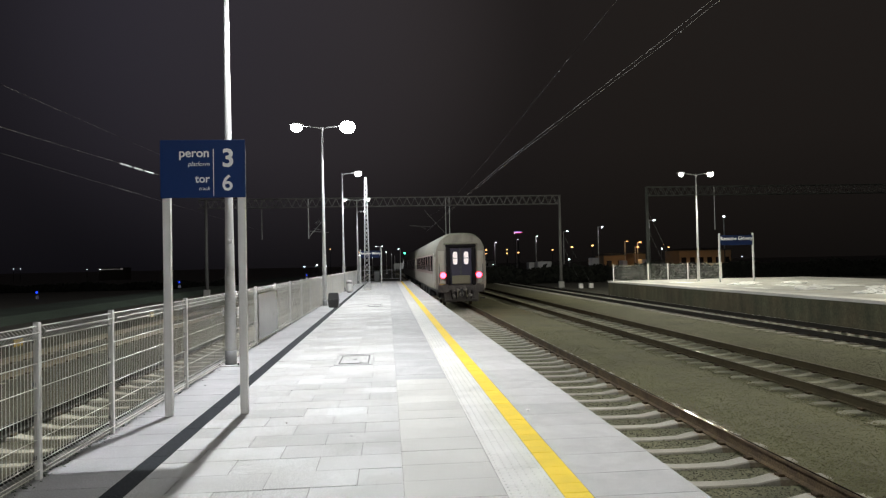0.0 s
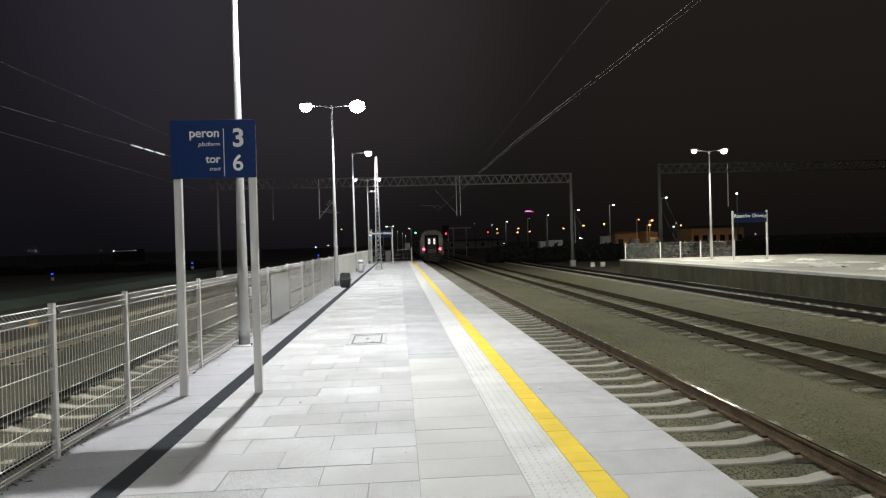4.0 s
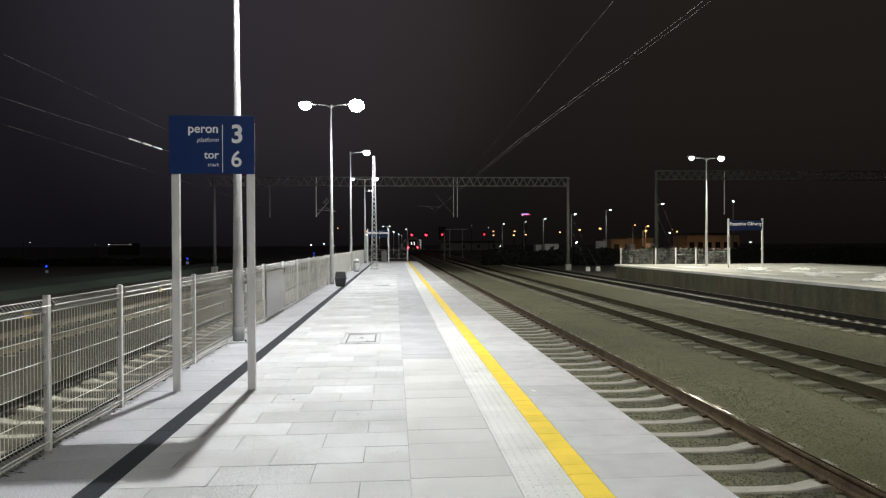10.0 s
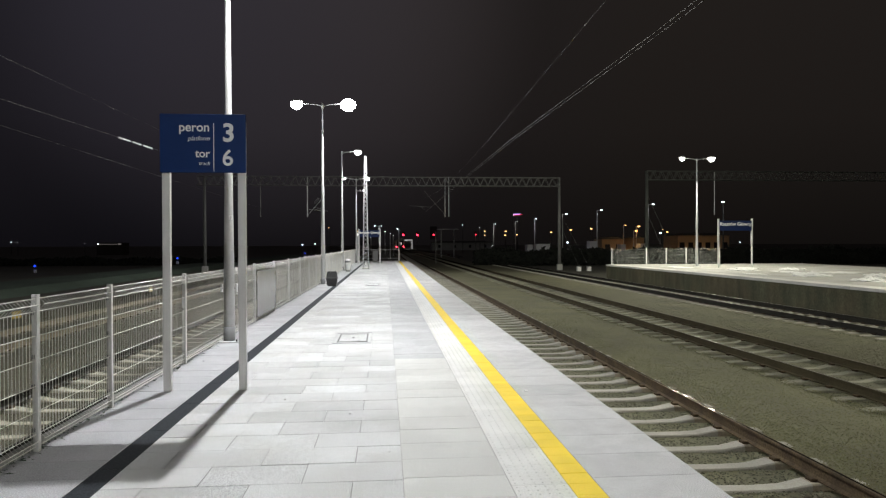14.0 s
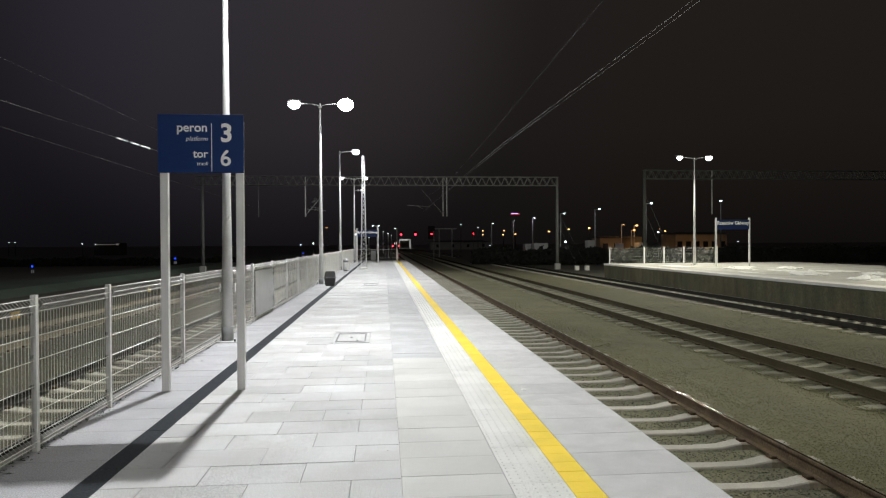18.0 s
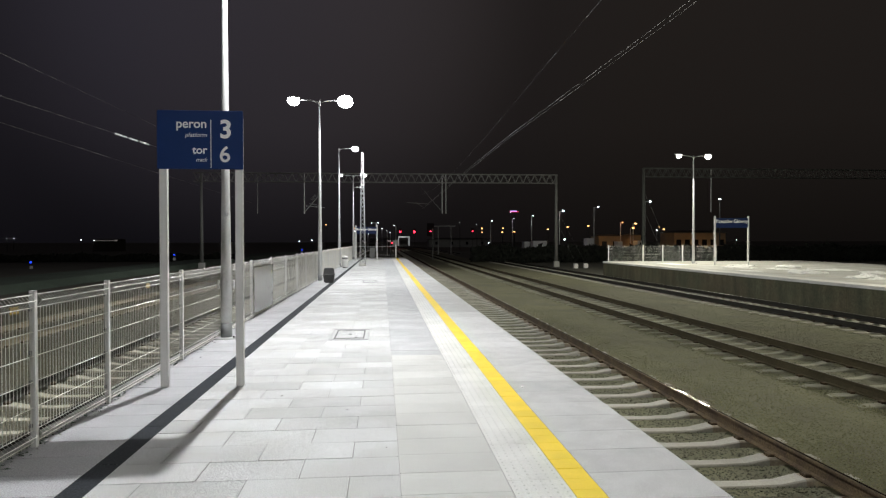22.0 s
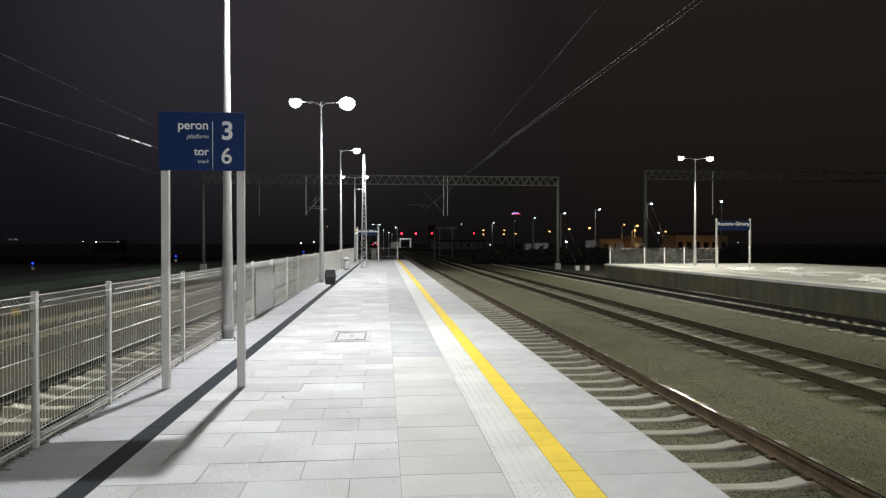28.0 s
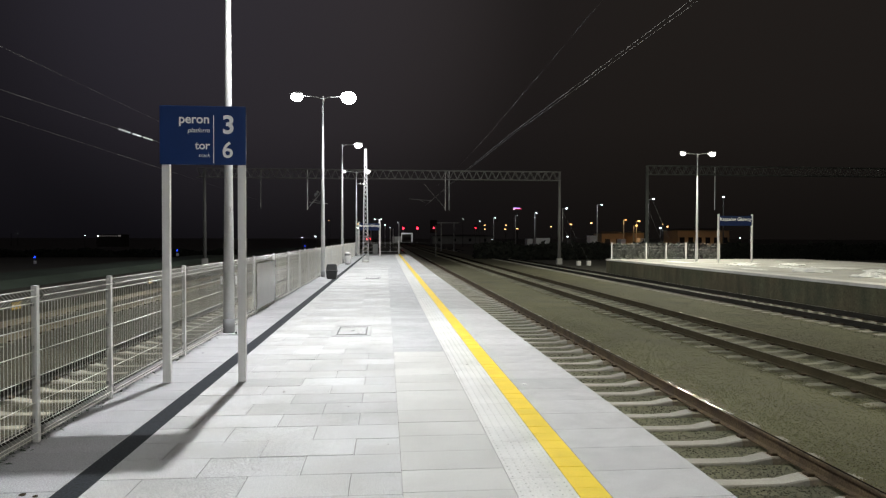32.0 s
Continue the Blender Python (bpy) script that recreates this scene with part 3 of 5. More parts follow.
drain = thing("drainage_channel", pose(0, 0, 0), "dark iron slot drain running along the platform", "drain", kind="structure")
_b = bmesh.new()
box(_b, -0.088, 0.088, -0.4985, 0.4985, -0.05, -0.003, 0.002)
GRATE = bpy.data.meshes.new("grate")
_b.to_mesh(GRATE)
_b.free()
GRATE.materials.append(M_DRAIN)
for k in range(-12, 65):
    g = new("grate", GRATE)
    g.parent = drain
    g.matrix_basis = pose(-1.975, 2.5 + k, 0)


def hatch(x, y, w, d):
    t = thing("access_hatch", pose(x, y, 0.003), "paved access hatch with a dark steel rim and one lifting hole", "hatch", "hatches in the platform")
    part("lid", boxed(-w / 2 + 0.03, w / 2 - 0.03, -d / 2 + 0.03, d / 2 - 0.03, -0.02, 0.002, 0.002), M_SLAB, t)
    for a in (-1, 1):
        part("rim", boxed(a * w / 2 - 0.011, a * w / 2 + 0.011, -d / 2 - 0.02, d / 2 + 0.02, -0.02, 0.004), M_IRON, t, "dark steel rim")
        part("rim", boxed(-w / 2 + 0.014, w / 2 - 0.014, a * d / 2 - 0.012, a * d / 2 + 0.012, -0.02, 0.004), M_IRON, t, "dark steel rim")
        part("frame", boxed(a * (w / 2 + 0.075) - 0.004, a * (w / 2 + 0.075) + 0.004, -d / 2 - 0.16, d / 2 + 0.16, -0.02, 0.003), M_COLLAR, t, "thin outer frame edge")
        part("frame", boxed(-w / 2 - 0.07, w / 2 + 0.07, a * (d / 2 + 0.16) - 0.006, a * (d / 2 + 0.16) + 0.006, -0.02, 0.003), M_COLLAR, t, "thin outer frame edge")
    part("lifting_hole", boxed(-0.03, 0.03, -0.05, 0.05, -0.01, 0.004, 0.003), M_DARK, t)
    part("lifting_hole", boxed(0.09, 0.13, -0.42, -0.34, -0.01, 0.004, 0.003), M_DARK, t)


hatch(-0.565, 11.60, 0.475, 0.94)
hatch(-0.54, 26.9, 0.49, 0.94)

# ---- mesh fence ----
POST_Y = [-6.80, -4.35, -1.90, 0.55, 3.02, 5.49, 6.89, 9.33, 11.76, 14.16, 16.58, 19.05] + [19.05 + 2.45 * k for k in range(1, 20)]


def fence_panel_mesh(length):
    """A welded panel: upright wires folded at top and bottom, long wires every 0.2 m."""
    b = bmesh.new()
    prof = [(0.0, 0.0), (0.0, 0.03), (0.04, 0.07), (0.0, 0.11), (0.0, 1.075), (0.045, 1.125), (0.0, 1.175)]
    n = int(length / 0.05)
    for i in range(n + 1):
        y = 0.02 + (length - 0.04) * i / n
        tube(b, [(x, y, z) for x, z in prof], 0.0023, 4, False)
    for x, z in ((0.004, 0.02), (0.042, 0.07), (0.005, 0.115), (0.005, 0.29), (0.005, 0.49), (0.005, 0.69), (0.005, 0.88), (0.005, 1.07), (0.047, 1.125), (0.004, 1.17)):
        old = set(b.faces)
        tube(b, [(x, 0, z), (x, length, z)], 0.0040, 4, False)
        for f in set(b.faces) - old:
            f.material_index = 1
    me = bpy.data.meshes.new("mesh_panel")
    b.to_mesh(me)
    b.free()
    me.materials.append(M_WIREGREY)
    me.materials.append(M_LONGWIRE)
    return me


PANELS = {}
fence = thing("mesh_fence", pose(FENCE_X, 0, 0), "pale grey welded mesh fence with square posts along the platform", "fence")
_b = bmesh.new()
box(_b, -0.022, 0.022, -0.022, 0.022, -0.25, 1.212, 0.003)
FPOST = bpy.data.meshes.new("fence_post")
_b.to_mesh(FPOST)
_b.free()
FPOST.materials.append(M_POST)
_b = bmesh.new()
box(_b, -0.023, 0.023, -0.023, 0.023, 1.212, 1.222, 0.003)
FCAP = bpy.data.meshes.new("cap")
_b.to_mesh(FCAP)
_b.free()
FCAP.materials.append(M_POST)
_b = bmesh.new()
box(_b, -0.024, 0.002, -0.034, -0.021, -0.016, 0.016, 0.003)
tube(_b, [(-0.011, -0.034, 0.0), (-0.011, -0.042, 0.0)], 0.008, 6)
FCLAMP = bpy.data.meshes.new("clamp")
_b.to_mesh(FCLAMP)
_b.free()
FCLAMP.materials.append(M_COLLAR)
for a, b in zip(POST_Y, POST_Y[1:] + [0]):
    p = new("fence_post", FPOST)
    p.parent = fence
    p.matrix_basis = pose(0, a, 0, random.uniform(-0.2, 0.2), random.uniform(-0.2, 0.2), 0)
    k = new("cap", FCAP)
    k.parent = p
    if a < 25:
        for z in (0.17, 0.51, 0.74, 1.08):
            c = new("clamp", FCLAMP)
            c.parent = p
            c.matrix_basis = pose(0, 0, z)
    if b:
        key = round(b - a - 0.06, 3)
        if key not in PANELS:
            PANELS[key] = fence_panel_mesh(key)
        q = new("mesh_panel", PANELS[key])
        q.parent = fence
        q.matrix_basis = pose(0, a + 0.03, 0.02)
part("infill_plate", boxed(0.050, 0.054, 14.185, 16.555, 0.10, 1.06, 0.001), M_GLOSS, fence, "glossy grey plastic sheet on the mesh")
part("infill_plate", boxed(-0.075, -0.068, 41.2, 62.0, 0.02, 1.15, 0.001), M_SHEET, fence, "grey sheet panels behind the mesh")

for ty, tz in (
    (5.24, 1.09),
    (8.08, 1.09),
):
    part("tag", boxed(-0.016, -0.012, ty - 0.062, ty + 0.062, tz - 0.028, tz + 0.028, 0.001), M_TAG, fence, "small yellow warning tag")


# ---- platform lamps ----
def lamp_post(x, y, z, height, arm, glow_mat, label, left_lit=True, base=0.090, top=0.032, dark_collar=True, bowl=1.0):
    t = thing("street_lamp", pose(x, y, z), label, "street lamp", "lamps of the station")
    part("pole", tubed([(0, 0, 0.0), (0, 0, 1.2), (0, 0, 2.4), (0, 0, height - 0.12)], [base, base * 0.93, base * 0.76, top], 20), M_GALV, t, smooth=True)
    part("base_plate", boxed(-0.2, 0.2, -0.2, 0.2, 0.0, 0.018, 0.004), M_GALV, t)
    for bx, by in ((-0.15, -0.15), (0.15, -0.15), (0.15, 0.15), (-0.15, 0.15)):
        part("anchor_bolt", tubed([(bx, by, 0.018), (bx, by, 0.055)], 0.014, 6), M_DARK, t)
    if dark_collar:
        part("marker_plate", boxed(0.02, 0.07, -base - 0.004, -base + 0.02, 2.02, 2.09, 0.001), M_WHITE, t, "small white plate")
        part("collar", tubed([(0, 0, 0.018), (0, 0, 0.25)], [base + 0.004, base + 0.003], 20), M_COLLAR, t, "dark grey protective collar", smooth=True)
    if dark_collar:
        for sx in (-1, 1):
            part("cable_clip", boxed(sx * (base + 0.03) - 0.012, sx * (base + 0.03) + 0.012, -0.03, 0.03, 0.82, 0.96, 0.004), M_WHITE, t, "small white clip")
            part("strap", boxed(sx * (base + 0.008) - 0.014, sx * (base + 0.008) + 0.014, -0.02, 0.02, 0.87, 0.90, 0.002), M_GALV, t)
    part("door", boxed(-0.045, 0.045, base - 0.03, base + 0.008, 0.95, 1.35, 0.004), M_GALV, t)
    part("cap", tubed([(0, 0, height - 0.16), (0, 0, height + 0.06)], [top + 0.018, top + 0.014], 14), M_GALV, t, smooth=True)
    for s in (-1, 1) if left_lit else (1,):
        part("arm", tubed([(0, 0, height - 0.06), (s * 0.25 * arm, 0, height + 0.02), (s * arm * 0.85, 0, height + 0.06)], [0.026, 0.024, 0.022], 8), M_GALV, t, smooth=True)
        b = bmesh.new()
        bmesh.ops.create_uvsphere(b, u_segments=18, v_segments=9, radius=1.0)
        for v in b.verts:
            v.co = (v.co.x * 0.27 + s * arm, v.co.y * 0.17, max(v.co.z, -0.2) * 0.085 + height + 0.13)
        h = part("lamp_head", b, M_GALV, t, smooth=True)
        b = bmesh.new()
        bmesh.ops.create_uvsphere(b, u_segments=18, v_segments=9, radius=1.0)
        # glass made larger than life: the lamp's glare is put into its shape
        k = bowl * (1.28 if s > 0 else 0.98)
        for v in b.verts:
            v.co = (v.co.x * 0.25 * k + s * arm, v.co.y * 0.21 * k, v.co.z * 0.20 * k + height + 0.01)
        lit = left_lit or s > 0
        part("lens", b, glow_mat if lit else M_GLASS_DARK, h, "glowing white lamp glass" if lit else "unlit lamp glass", smooth=True)
    return t


for ly in LAMP_Y:
    lamp_post(LAMP_X.get(ly, -2.6), ly, 0, LAMP_Z - LAMP_DROP.get(ly, 0.0), 1.03 if ly != 42.3 else 1.0, G_LAMP, "tall galvanised lamp post with two glowing white heads" if ly != 42.3 else "tall galvanised lamp post with a single glowing head", ly != 42.3, bowl={42.3: 0.66, 59.4: 0.40}.get(ly, 1.0))

br = thing("wire_bracket", pose(FENCE_X + 0.12, 59.4, 6.35), "short steel bracket with insulators on the last lamp post", "bracket")
part("bar", tubed([(0.05, 0, 0), (0.95, 0, 0.02)], 0.022, 6), M_GALV, br)
for x in (0.35, 0.6):
    part("insulator", tubed([(x, 0, -0.05), (x, 0, 0.10)], 0.05, 8), M_WHITE, br)

# ---- platform sign ----
sign = thing("platform_sign", pose(-1.99, 7.6, 0), "blue platform number sign on two pale grey posts", "sign")
for s in (-1, 1):
    p = part("post", boxed(s * 0.405 - 0.042, s * 0.405 + 0.042, -0.03, 0.03, 0.0, 2.97, 0.006), M_POST, sign)
part("board", boxed(-0.458, 0.458, -0.062, -0.034, 2.395, 3.035, 0.006), M_BLUE, sign, "dark blue board with white lettering")
part("divider", boxed(0.113, 0.120, -0.0655, -0.0625, 2.41, 2.935), M_WHITE, sign, "thin white line")
Y_T = -0.0645
letters("peron", 0.075, 2.845, 0.136, sign, Y_T, M_WHITE, bold=0.0022)
letters("platform", 0.075, 2.745, 0.068, sign, Y_T, M_WHITE, shear=0.25)
letters("tor", 0.075, 2.563, 0.122, sign, Y_T, M_WHITE, bold=0.0022)
letters("track", 0.075, 2.477, 0.058, sign, Y_T, M_WHITE, shear=0.25)
letters("3", 0.275, 2.74, 0.275, sign, Y_T, M_WHITE, align="CENTER", bold=0.007)
letters("6", 0.265, 2.475, 0.245, sign, Y_T, M_WHITE, align="CENTER", bold=0.003)


# ---- bins, cabinets ----
def frustum(w0, d0, w1, d1, z0, z1, bevel=0.0, cx=0.0, cy=0.0):
    b = bmesh.new()
    lo = [b.verts.new((cx + sx * w0 / 2, cy + sy * d0 / 2, z0)) for sx, sy in ((-1, -1), (1, -1), (1, 1), (-1, 1))]
    hi = [b.verts.new((cx + sx * w1 / 2, cy + sy * d1 / 2, z1)) for sx, sy in ((-1, -1), (1, -1), (1, 1), (-1, 1))]
    b.faces.new(lo[::-1])
    b.faces.new(hi)
    for k in range(4):
        b.faces.new((lo[k], lo[(k + 1) % 4], hi[(k + 1) % 4], hi[k]))
    if bevel:
        bmesh.ops.bevel(b, geom=list(b.edges), offset=bevel, segments=2, affect="EDGES")
    return b


grit = thing("grit_bin", pose(-2.10, 26.3, 0), "black plastic grit bin with a sloped lid by the drain", "bin")
part("body", frustum(0.34, 0.34, 0.43, 0.42, 0.0, 0.31, 0.02), M_BLACK, grit)
part("rim", boxed(-0.222, 0.222, -0.22, 0.22, 0.305, 0.335, 0.012), M_BLACK, grit)
part("lid", frustum(0.42, 0.42, 0.36, 0.20, 0.34, 0.57, 0.02, cy=0.0), M_BLACK, grit, "sloped black lid")
for s in (-1, 1):
    part("handle", boxed(s * 0.226 - 0.014, s * 0.226 + 0.014, -0.06, 0.06, 0.29, 0.33, 0.008), M_BLACK, grit)

bin_ = thing("litter_bin", pose(-2.30, 40.7, 0), "pale galvanised litter bin with a hooded lid beside the fence", "bin")
part("foot", tubed([(0, 0, 0), (0, 0, 0.05)], 0.14, 14), M_DARK, bin_)
part("body", tubed([(0, 0, 0.05), (0, 0, 0.08), (0, 0, 0.52)], [0.16, 0.185, 0.195], 18), M_POST, bin_, smooth=True)
part("rim", tubed([(0, 0, 0.51), (0, 0, 0.545)], [0.207, 0.207], 18), M_POST, bin_)
# solid core in darker grey, its colour standing for the opening's shade
part("opening", tubed([(0, 0, 0.545), (0, 0, 0.62)], 0.175, 14), M_COLLAR, bin_, "shaded opening under the hood")
for x, y in ((-0.15, -0.09), (0.15, -0.09), (-0.15, 0.09), (0.15, 0.09)):
    part("strut", tubed([(x, y, 0.54), (x, y, 0.63)], 0.012, 6), M_POST, bin_)
part("hood", tubed([(0, 0, 0.62), (0, 0, 0.66), (0, 0, 0.73), (0, 0, 0.755)], [0.21, 0.20, 0.13, 0.03], 18), M_POST, bin_, "pale domed hood", smooth=True)


# ---- lattice work ----
def lattice(bm, x, y, z0, z1, w0, w1, r=0.022, bays=12, brace=0.010):
    """A tapered square lattice mast."""
    c = lambda t, a, b: (x + a * (w0 + (w1 - w0) * t) / 2, y + b * (w0 + (w1 - w0) * t) / 2, z0 + (z1 - z0) * t)
    quad = ((-1, -1), (1, -1), (1, 1), (-1, 1))
    for a, b in quad:
        tube(bm, [c(0, a, b), c(1, a, b)], r, 4, False)
    for k in range(bays):
        t0, t1 = k / bays, (k + 1) / bays
        for i in range(4):
            p, q = quad[i], quad[(i + 1) % 4]
            if (k + i) % 2:
                p, q = q, p
            tube(bm, [c(t0, *p), c(t1, *q)], brace, 4, False)
    return bm


mast = thing("lattice_mast", pose(-1.34, 44.4, 0), "pale galvanised lattice mast standing on the platform", "mast")
part("foot", boxed(-0.25, 0.25, -0.25, 0.25, 0, 0.10, 0.02), M_COPING, mast, "pale concrete foot")
part("lattice", lattice(bmesh.new(), 0, 0, 0.09, 7.42, 0.36, 0.11, 0.023, 26, 0.013), M_MAST, mast)
part("top_cap", boxed(-0.065, 0.065, -0.065, 0.065, 7.40, 7.44, 0.01), M_GALV, mast)


def gantry(x0, x1, y, zb, zt, label, ground, mast_ends, drops, steel=None):
    steel = steel or M_GANTRY
    t = thing("catenary_gantry", pose(0, y, 0), label, "gantry", "gantries over the tracks")
    for xm in mast_ends:
        m = part("mast", tubed([(xm, 0, ground + 0.6), (xm, 0, zt)], [0.185, 0.125], 12), steel, t, smooth=True)
        part("foundation", boxed(xm - 0.27, xm + 0.27, -0.27, 0.27, ground - 0.4, ground + 0.66, 0.03), M_CONC, m, "concrete foundation block")
    for dy in (-0.2, 0.2):
        b = bmesh.new()
        for z in (zb, zt):
            tube(b, [(x0, dy, z), (x1, dy, z)], 0.045, 4, False)
        n = int((x1 - x0) / 0.39)
        for k in range(n):
            xa, xb = x0 + (x1 - x0) * k / n, x0 + (x1 - x0) * (k + 1) / n
            za, zc = (zb, zt) if k % 2 else (zt, zb)
            tube(b, [(xa, dy, za), (xb, dy, zc)], 0.028, 4, False)
        part("truss", b, steel, t)
    for xd in drops:
        d = part("drop_post", tubed([(xd, 0, zt), (xd, 0, 4.37)], 0.05 if xd < 0 else 0.036, 8), M_GALV if xd == -7.72 else M_MAST if xd > 5 else steel, t)
    return t


g1 = gantry(-18.3, 17.7, 67.0, 7.48, 8.33, "grey lattice gantry spanning the tracks at the platform end", -1.1, (-17.6, 17.6), (-12.25, -7.72, 5.92, 6.3))
for a, b, r in (((3.8, 0, 7.0), (5.9, 0, 4.6), 0.016), ((2.3, 0, 5.5), (4.6, 0, 5.34), 0.018), ((3.4, 0, 5.42), (3.9, 0, 5.1), 0.014),
                ((-7.68, 0, 4.55), (-6.35, 0, 6.1), 0.028), ((-7.6, 0, 5.12), (-5.75, 0, 4.95), 0.022), ((-7.2, 0, 5.35), (-6.1, 0, 5.12), 0.018), ((-6.35, 0, 6.1), (-6.35, 0, 7.48), 0.014)):
    part("cantilever", tubed([a, b], r, 6), M_MAST if a[0] < 0 else M_GANTRY, g1)
b = bmesh.new()
for k in range(7):
    tube(b, [(-7.02 + 0.06 * k, 0, 5.75 + 0.07 * k), (-7.0 + 0.06 * k, 0, 5.775 + 0.07 * k)], 0.13, 8)
part("insulator", b, M_COLLAR, g1, "dark ribbed insulator")
gantry(24.7, 54.0, 62.0, 7.70, 8.52, "dim lattice gantry beyond the opposite platform", -1.1, (24.8,), (31.5,), M_GANTRYDIM)


def wire(name, pts, r, label, sag=0.0, n=24, group="overhead wires"):
    out = []
    for (a, b) in zip(pts, pts[1:]):
        a, b = Vector(a), Vector(b)
        out += [a.lerp(b, k / n) - Vector((0, 0, sag * 4 * (k / n) * (1 - k / n))) for k in range(n)]
    out.append(Vector(pts[-1]))
    return tagged(part(name, tubed(out, r, 6), M_COPPER), label, "wire", group)


wire("contact_wire", [(3.95, -20, 4.62), (3.95, 9, 4.70), (3.93, 21, 4.90), (3.92, 31, 4.93), (3.9, 67, 4.85)], 0.0055, "bright copper contact wire above the near track", n=4)
wire("contact_wire", [(4.10, -20, 4.66), (4.10, 9, 4.74), (4.08, 21, 4.94), (4.06, 31, 4.97), (4.02, 67, 4.89)], 0.0045, "second contact wire close beside the first", n=4)
wire("messenger_wire", [(3.95, -20, 6.6), (3.95, 13, 5.94), (3.94, 25, 5.62), (3.93, 39, 5.43), (3.92, 52, 5.65), (3.9, 67, 6.3)], 0.0022, "thin carrying wire above the contact wire", n=6)
wire("anchor_wire", [(-5.94, 2, 3.61), (-14.71, 67, 8.45)], 0.0055, "anchored overhead wire crossing the yard")
for ya, yb in ((22.9, 24.5), (24.9, 26.2), (26.6, 28.2)):
    t = thing("insulator", pose(0, 0, 0), "pale glazed rod insulator hung in the overhead wire", "insulator", "insulators")
    on = lambda y: (-7.56 - 0.135 * (y - 14), y, 4.5 + 0.0744 * (y - 14))
    part("rod", tubed([on(ya), on(yb)], 0.021, 8), M_WHITE, t)
    for k in range(6):
        yk = ya + (yb - ya) * (k + 0.5) / 6
        part("shed", tubed([on(yk - 0.03), on(yk + 0.03)], 0.034, 8), M_WHITE, t)
wire("messenger_wire", [(-5.71, 2, 4.32), (-15.79, 67, 9.95)], 0.004, "thin carrying wire over the yard tracks")
wire("contact_wire", [(-8.14, 2, 4.23), (-12.67, 67, 5.35)], 0.005, "contact wire over the yard track")


# ---- opposite platform ----
opp = thing("opposite_platform", pose(0, 0, 0), "old concrete platform with snow patches across the tracks", "platform", kind="structure")
part("platform_core", boxed(OPP_EDGE + 0.12, 31.0, -30, 47.9, -1.3, OPP_Z - 0.10), M_CONC, opp)
part("paving", boxed(OPP_EDGE + 0.75, 31.0, -30, 47.85, OPP_Z - 0.10, OPP_Z - 0.004), M_OPP, opp, "worn pale paving")
for k in range(39):
    y0 = -30 + 2.0 * k
    y1 = min(y0 + 1.998, 47.9)
    if y1 - y0 > 0.3:
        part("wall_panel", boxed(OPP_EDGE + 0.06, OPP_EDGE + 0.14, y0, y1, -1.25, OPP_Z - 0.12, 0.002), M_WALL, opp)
        part("coping", boxed(OPP_EDGE, OPP_EDGE + 0.745, y0, y1, OPP_Z - 0.12, OPP_Z, 0.012), M_COPING, opp)


def snow(x, y, rx, ry, h, seed):
    rng = random.Random(seed)
    b = bmesh.new()
    bmesh.ops.create_uvsphere(b, u_segments=56, v_segments=24, radius=1.0)
    off = Vector((rng.uniform(0, 50), rng.uniform(0, 50), 0))
    for v in b.verts:
        flat = Vector((v.co.x * rx, v.co.y * ry, 0))
        n = noise.noise(v.co * 1.4 + off) * 0.55 + noise.noise(v.co * 3.6 + off) * 0.32
        lump = 0.55 + 0.9 * noise.noise(flat * 2.2 + off) + 0.5 * noise.noise(flat * 6.0 + off) + 0.2 * noise.noise(flat * 15.0 + off)
        s = 1 + n
        v.co = (v.co.x * rx * s, v.co.y * ry * s, max(v.co.z * h * max(lump, 0.06) * 1.6, -0.01))
    ob = part("snow_patch", b, M_SNOW, smooth=True)
    ob.matrix_basis = pose(x, y, OPP_Z)
    return tagged(ob, "low heap of old white snow on the opposite platform" if h > 0.05 else "thin film of old snow on the opposite platform", "snow", "snow patches")


for k, s in enumerate((
    (19.6, 35.3, 0.75, 1.3, 0.09), (22.7, 35.8, 0.48, 1.2, 0.15), (19.3, 28.9, 0.77, 0.9, 0.19), (19.7, 30.5, 0.36, 0.5, 0.13),
    (18.9, 24.7, 0.69, 0.9, 0.16), (22.2, 28.6, 0.41, 0.8, 0.14), (18.4, 19.0, 0.8, 1.5, 0.16), (20.6, 37.2, 0.5, 0.9, 0.11),
    (20.4, 26.6, 0.35, 0.6, 0.10), (21.6, 38.6, 0.8, 1.2, 0.06), (18.6, 41.5, 0.6, 2.2, 0.03), (20.9, 33.0, 0.6, 1.6, 0.03),
    (22.9, 31.8, 0.9, 1.5, 0.05), (18.1, 31.6, 0.4, 1.3, 0.025), (20.2, 22.3, 0.5, 1.1, 0.03))):
    snow(s[0], s[1], s[2] * 0.8, s[3] * 0.8, s[4] * 0.8, k)

ofence = thing("mesh_fence", pose(0, 47.5, OPP_Z), "pale mesh fence closing the end of the opposite platform", "fence")
OPX = (16.37, 18.96, 20.46, 21.97, 24.52)
for a, b in zip(OPX, OPX[1:] + (0,)):
    part("fence_post", boxed(a - 0.032, a + 0.032, -0.03, 0.03, 0, 1.2, 0.005), M_POST, ofence)
    if b:
        bb = bmesh.new()
        n = int((b - a) / 0.06)
        for k in range(1, n):
            xx = a + (b - a) * k / n
            tube(bb, [(xx, 0, 0.04), (xx, 0, 1.14)], 0.0017, 4, False)
        for z in (0.1, 0.3, 0.5, 0.7, 0.9, 1.1):
            tube(bb, [(a, 0, z), (b, 0, z)], 0.0034, 4, False)
        part("mesh_panel", bb, M_WIREGREY, ofence)

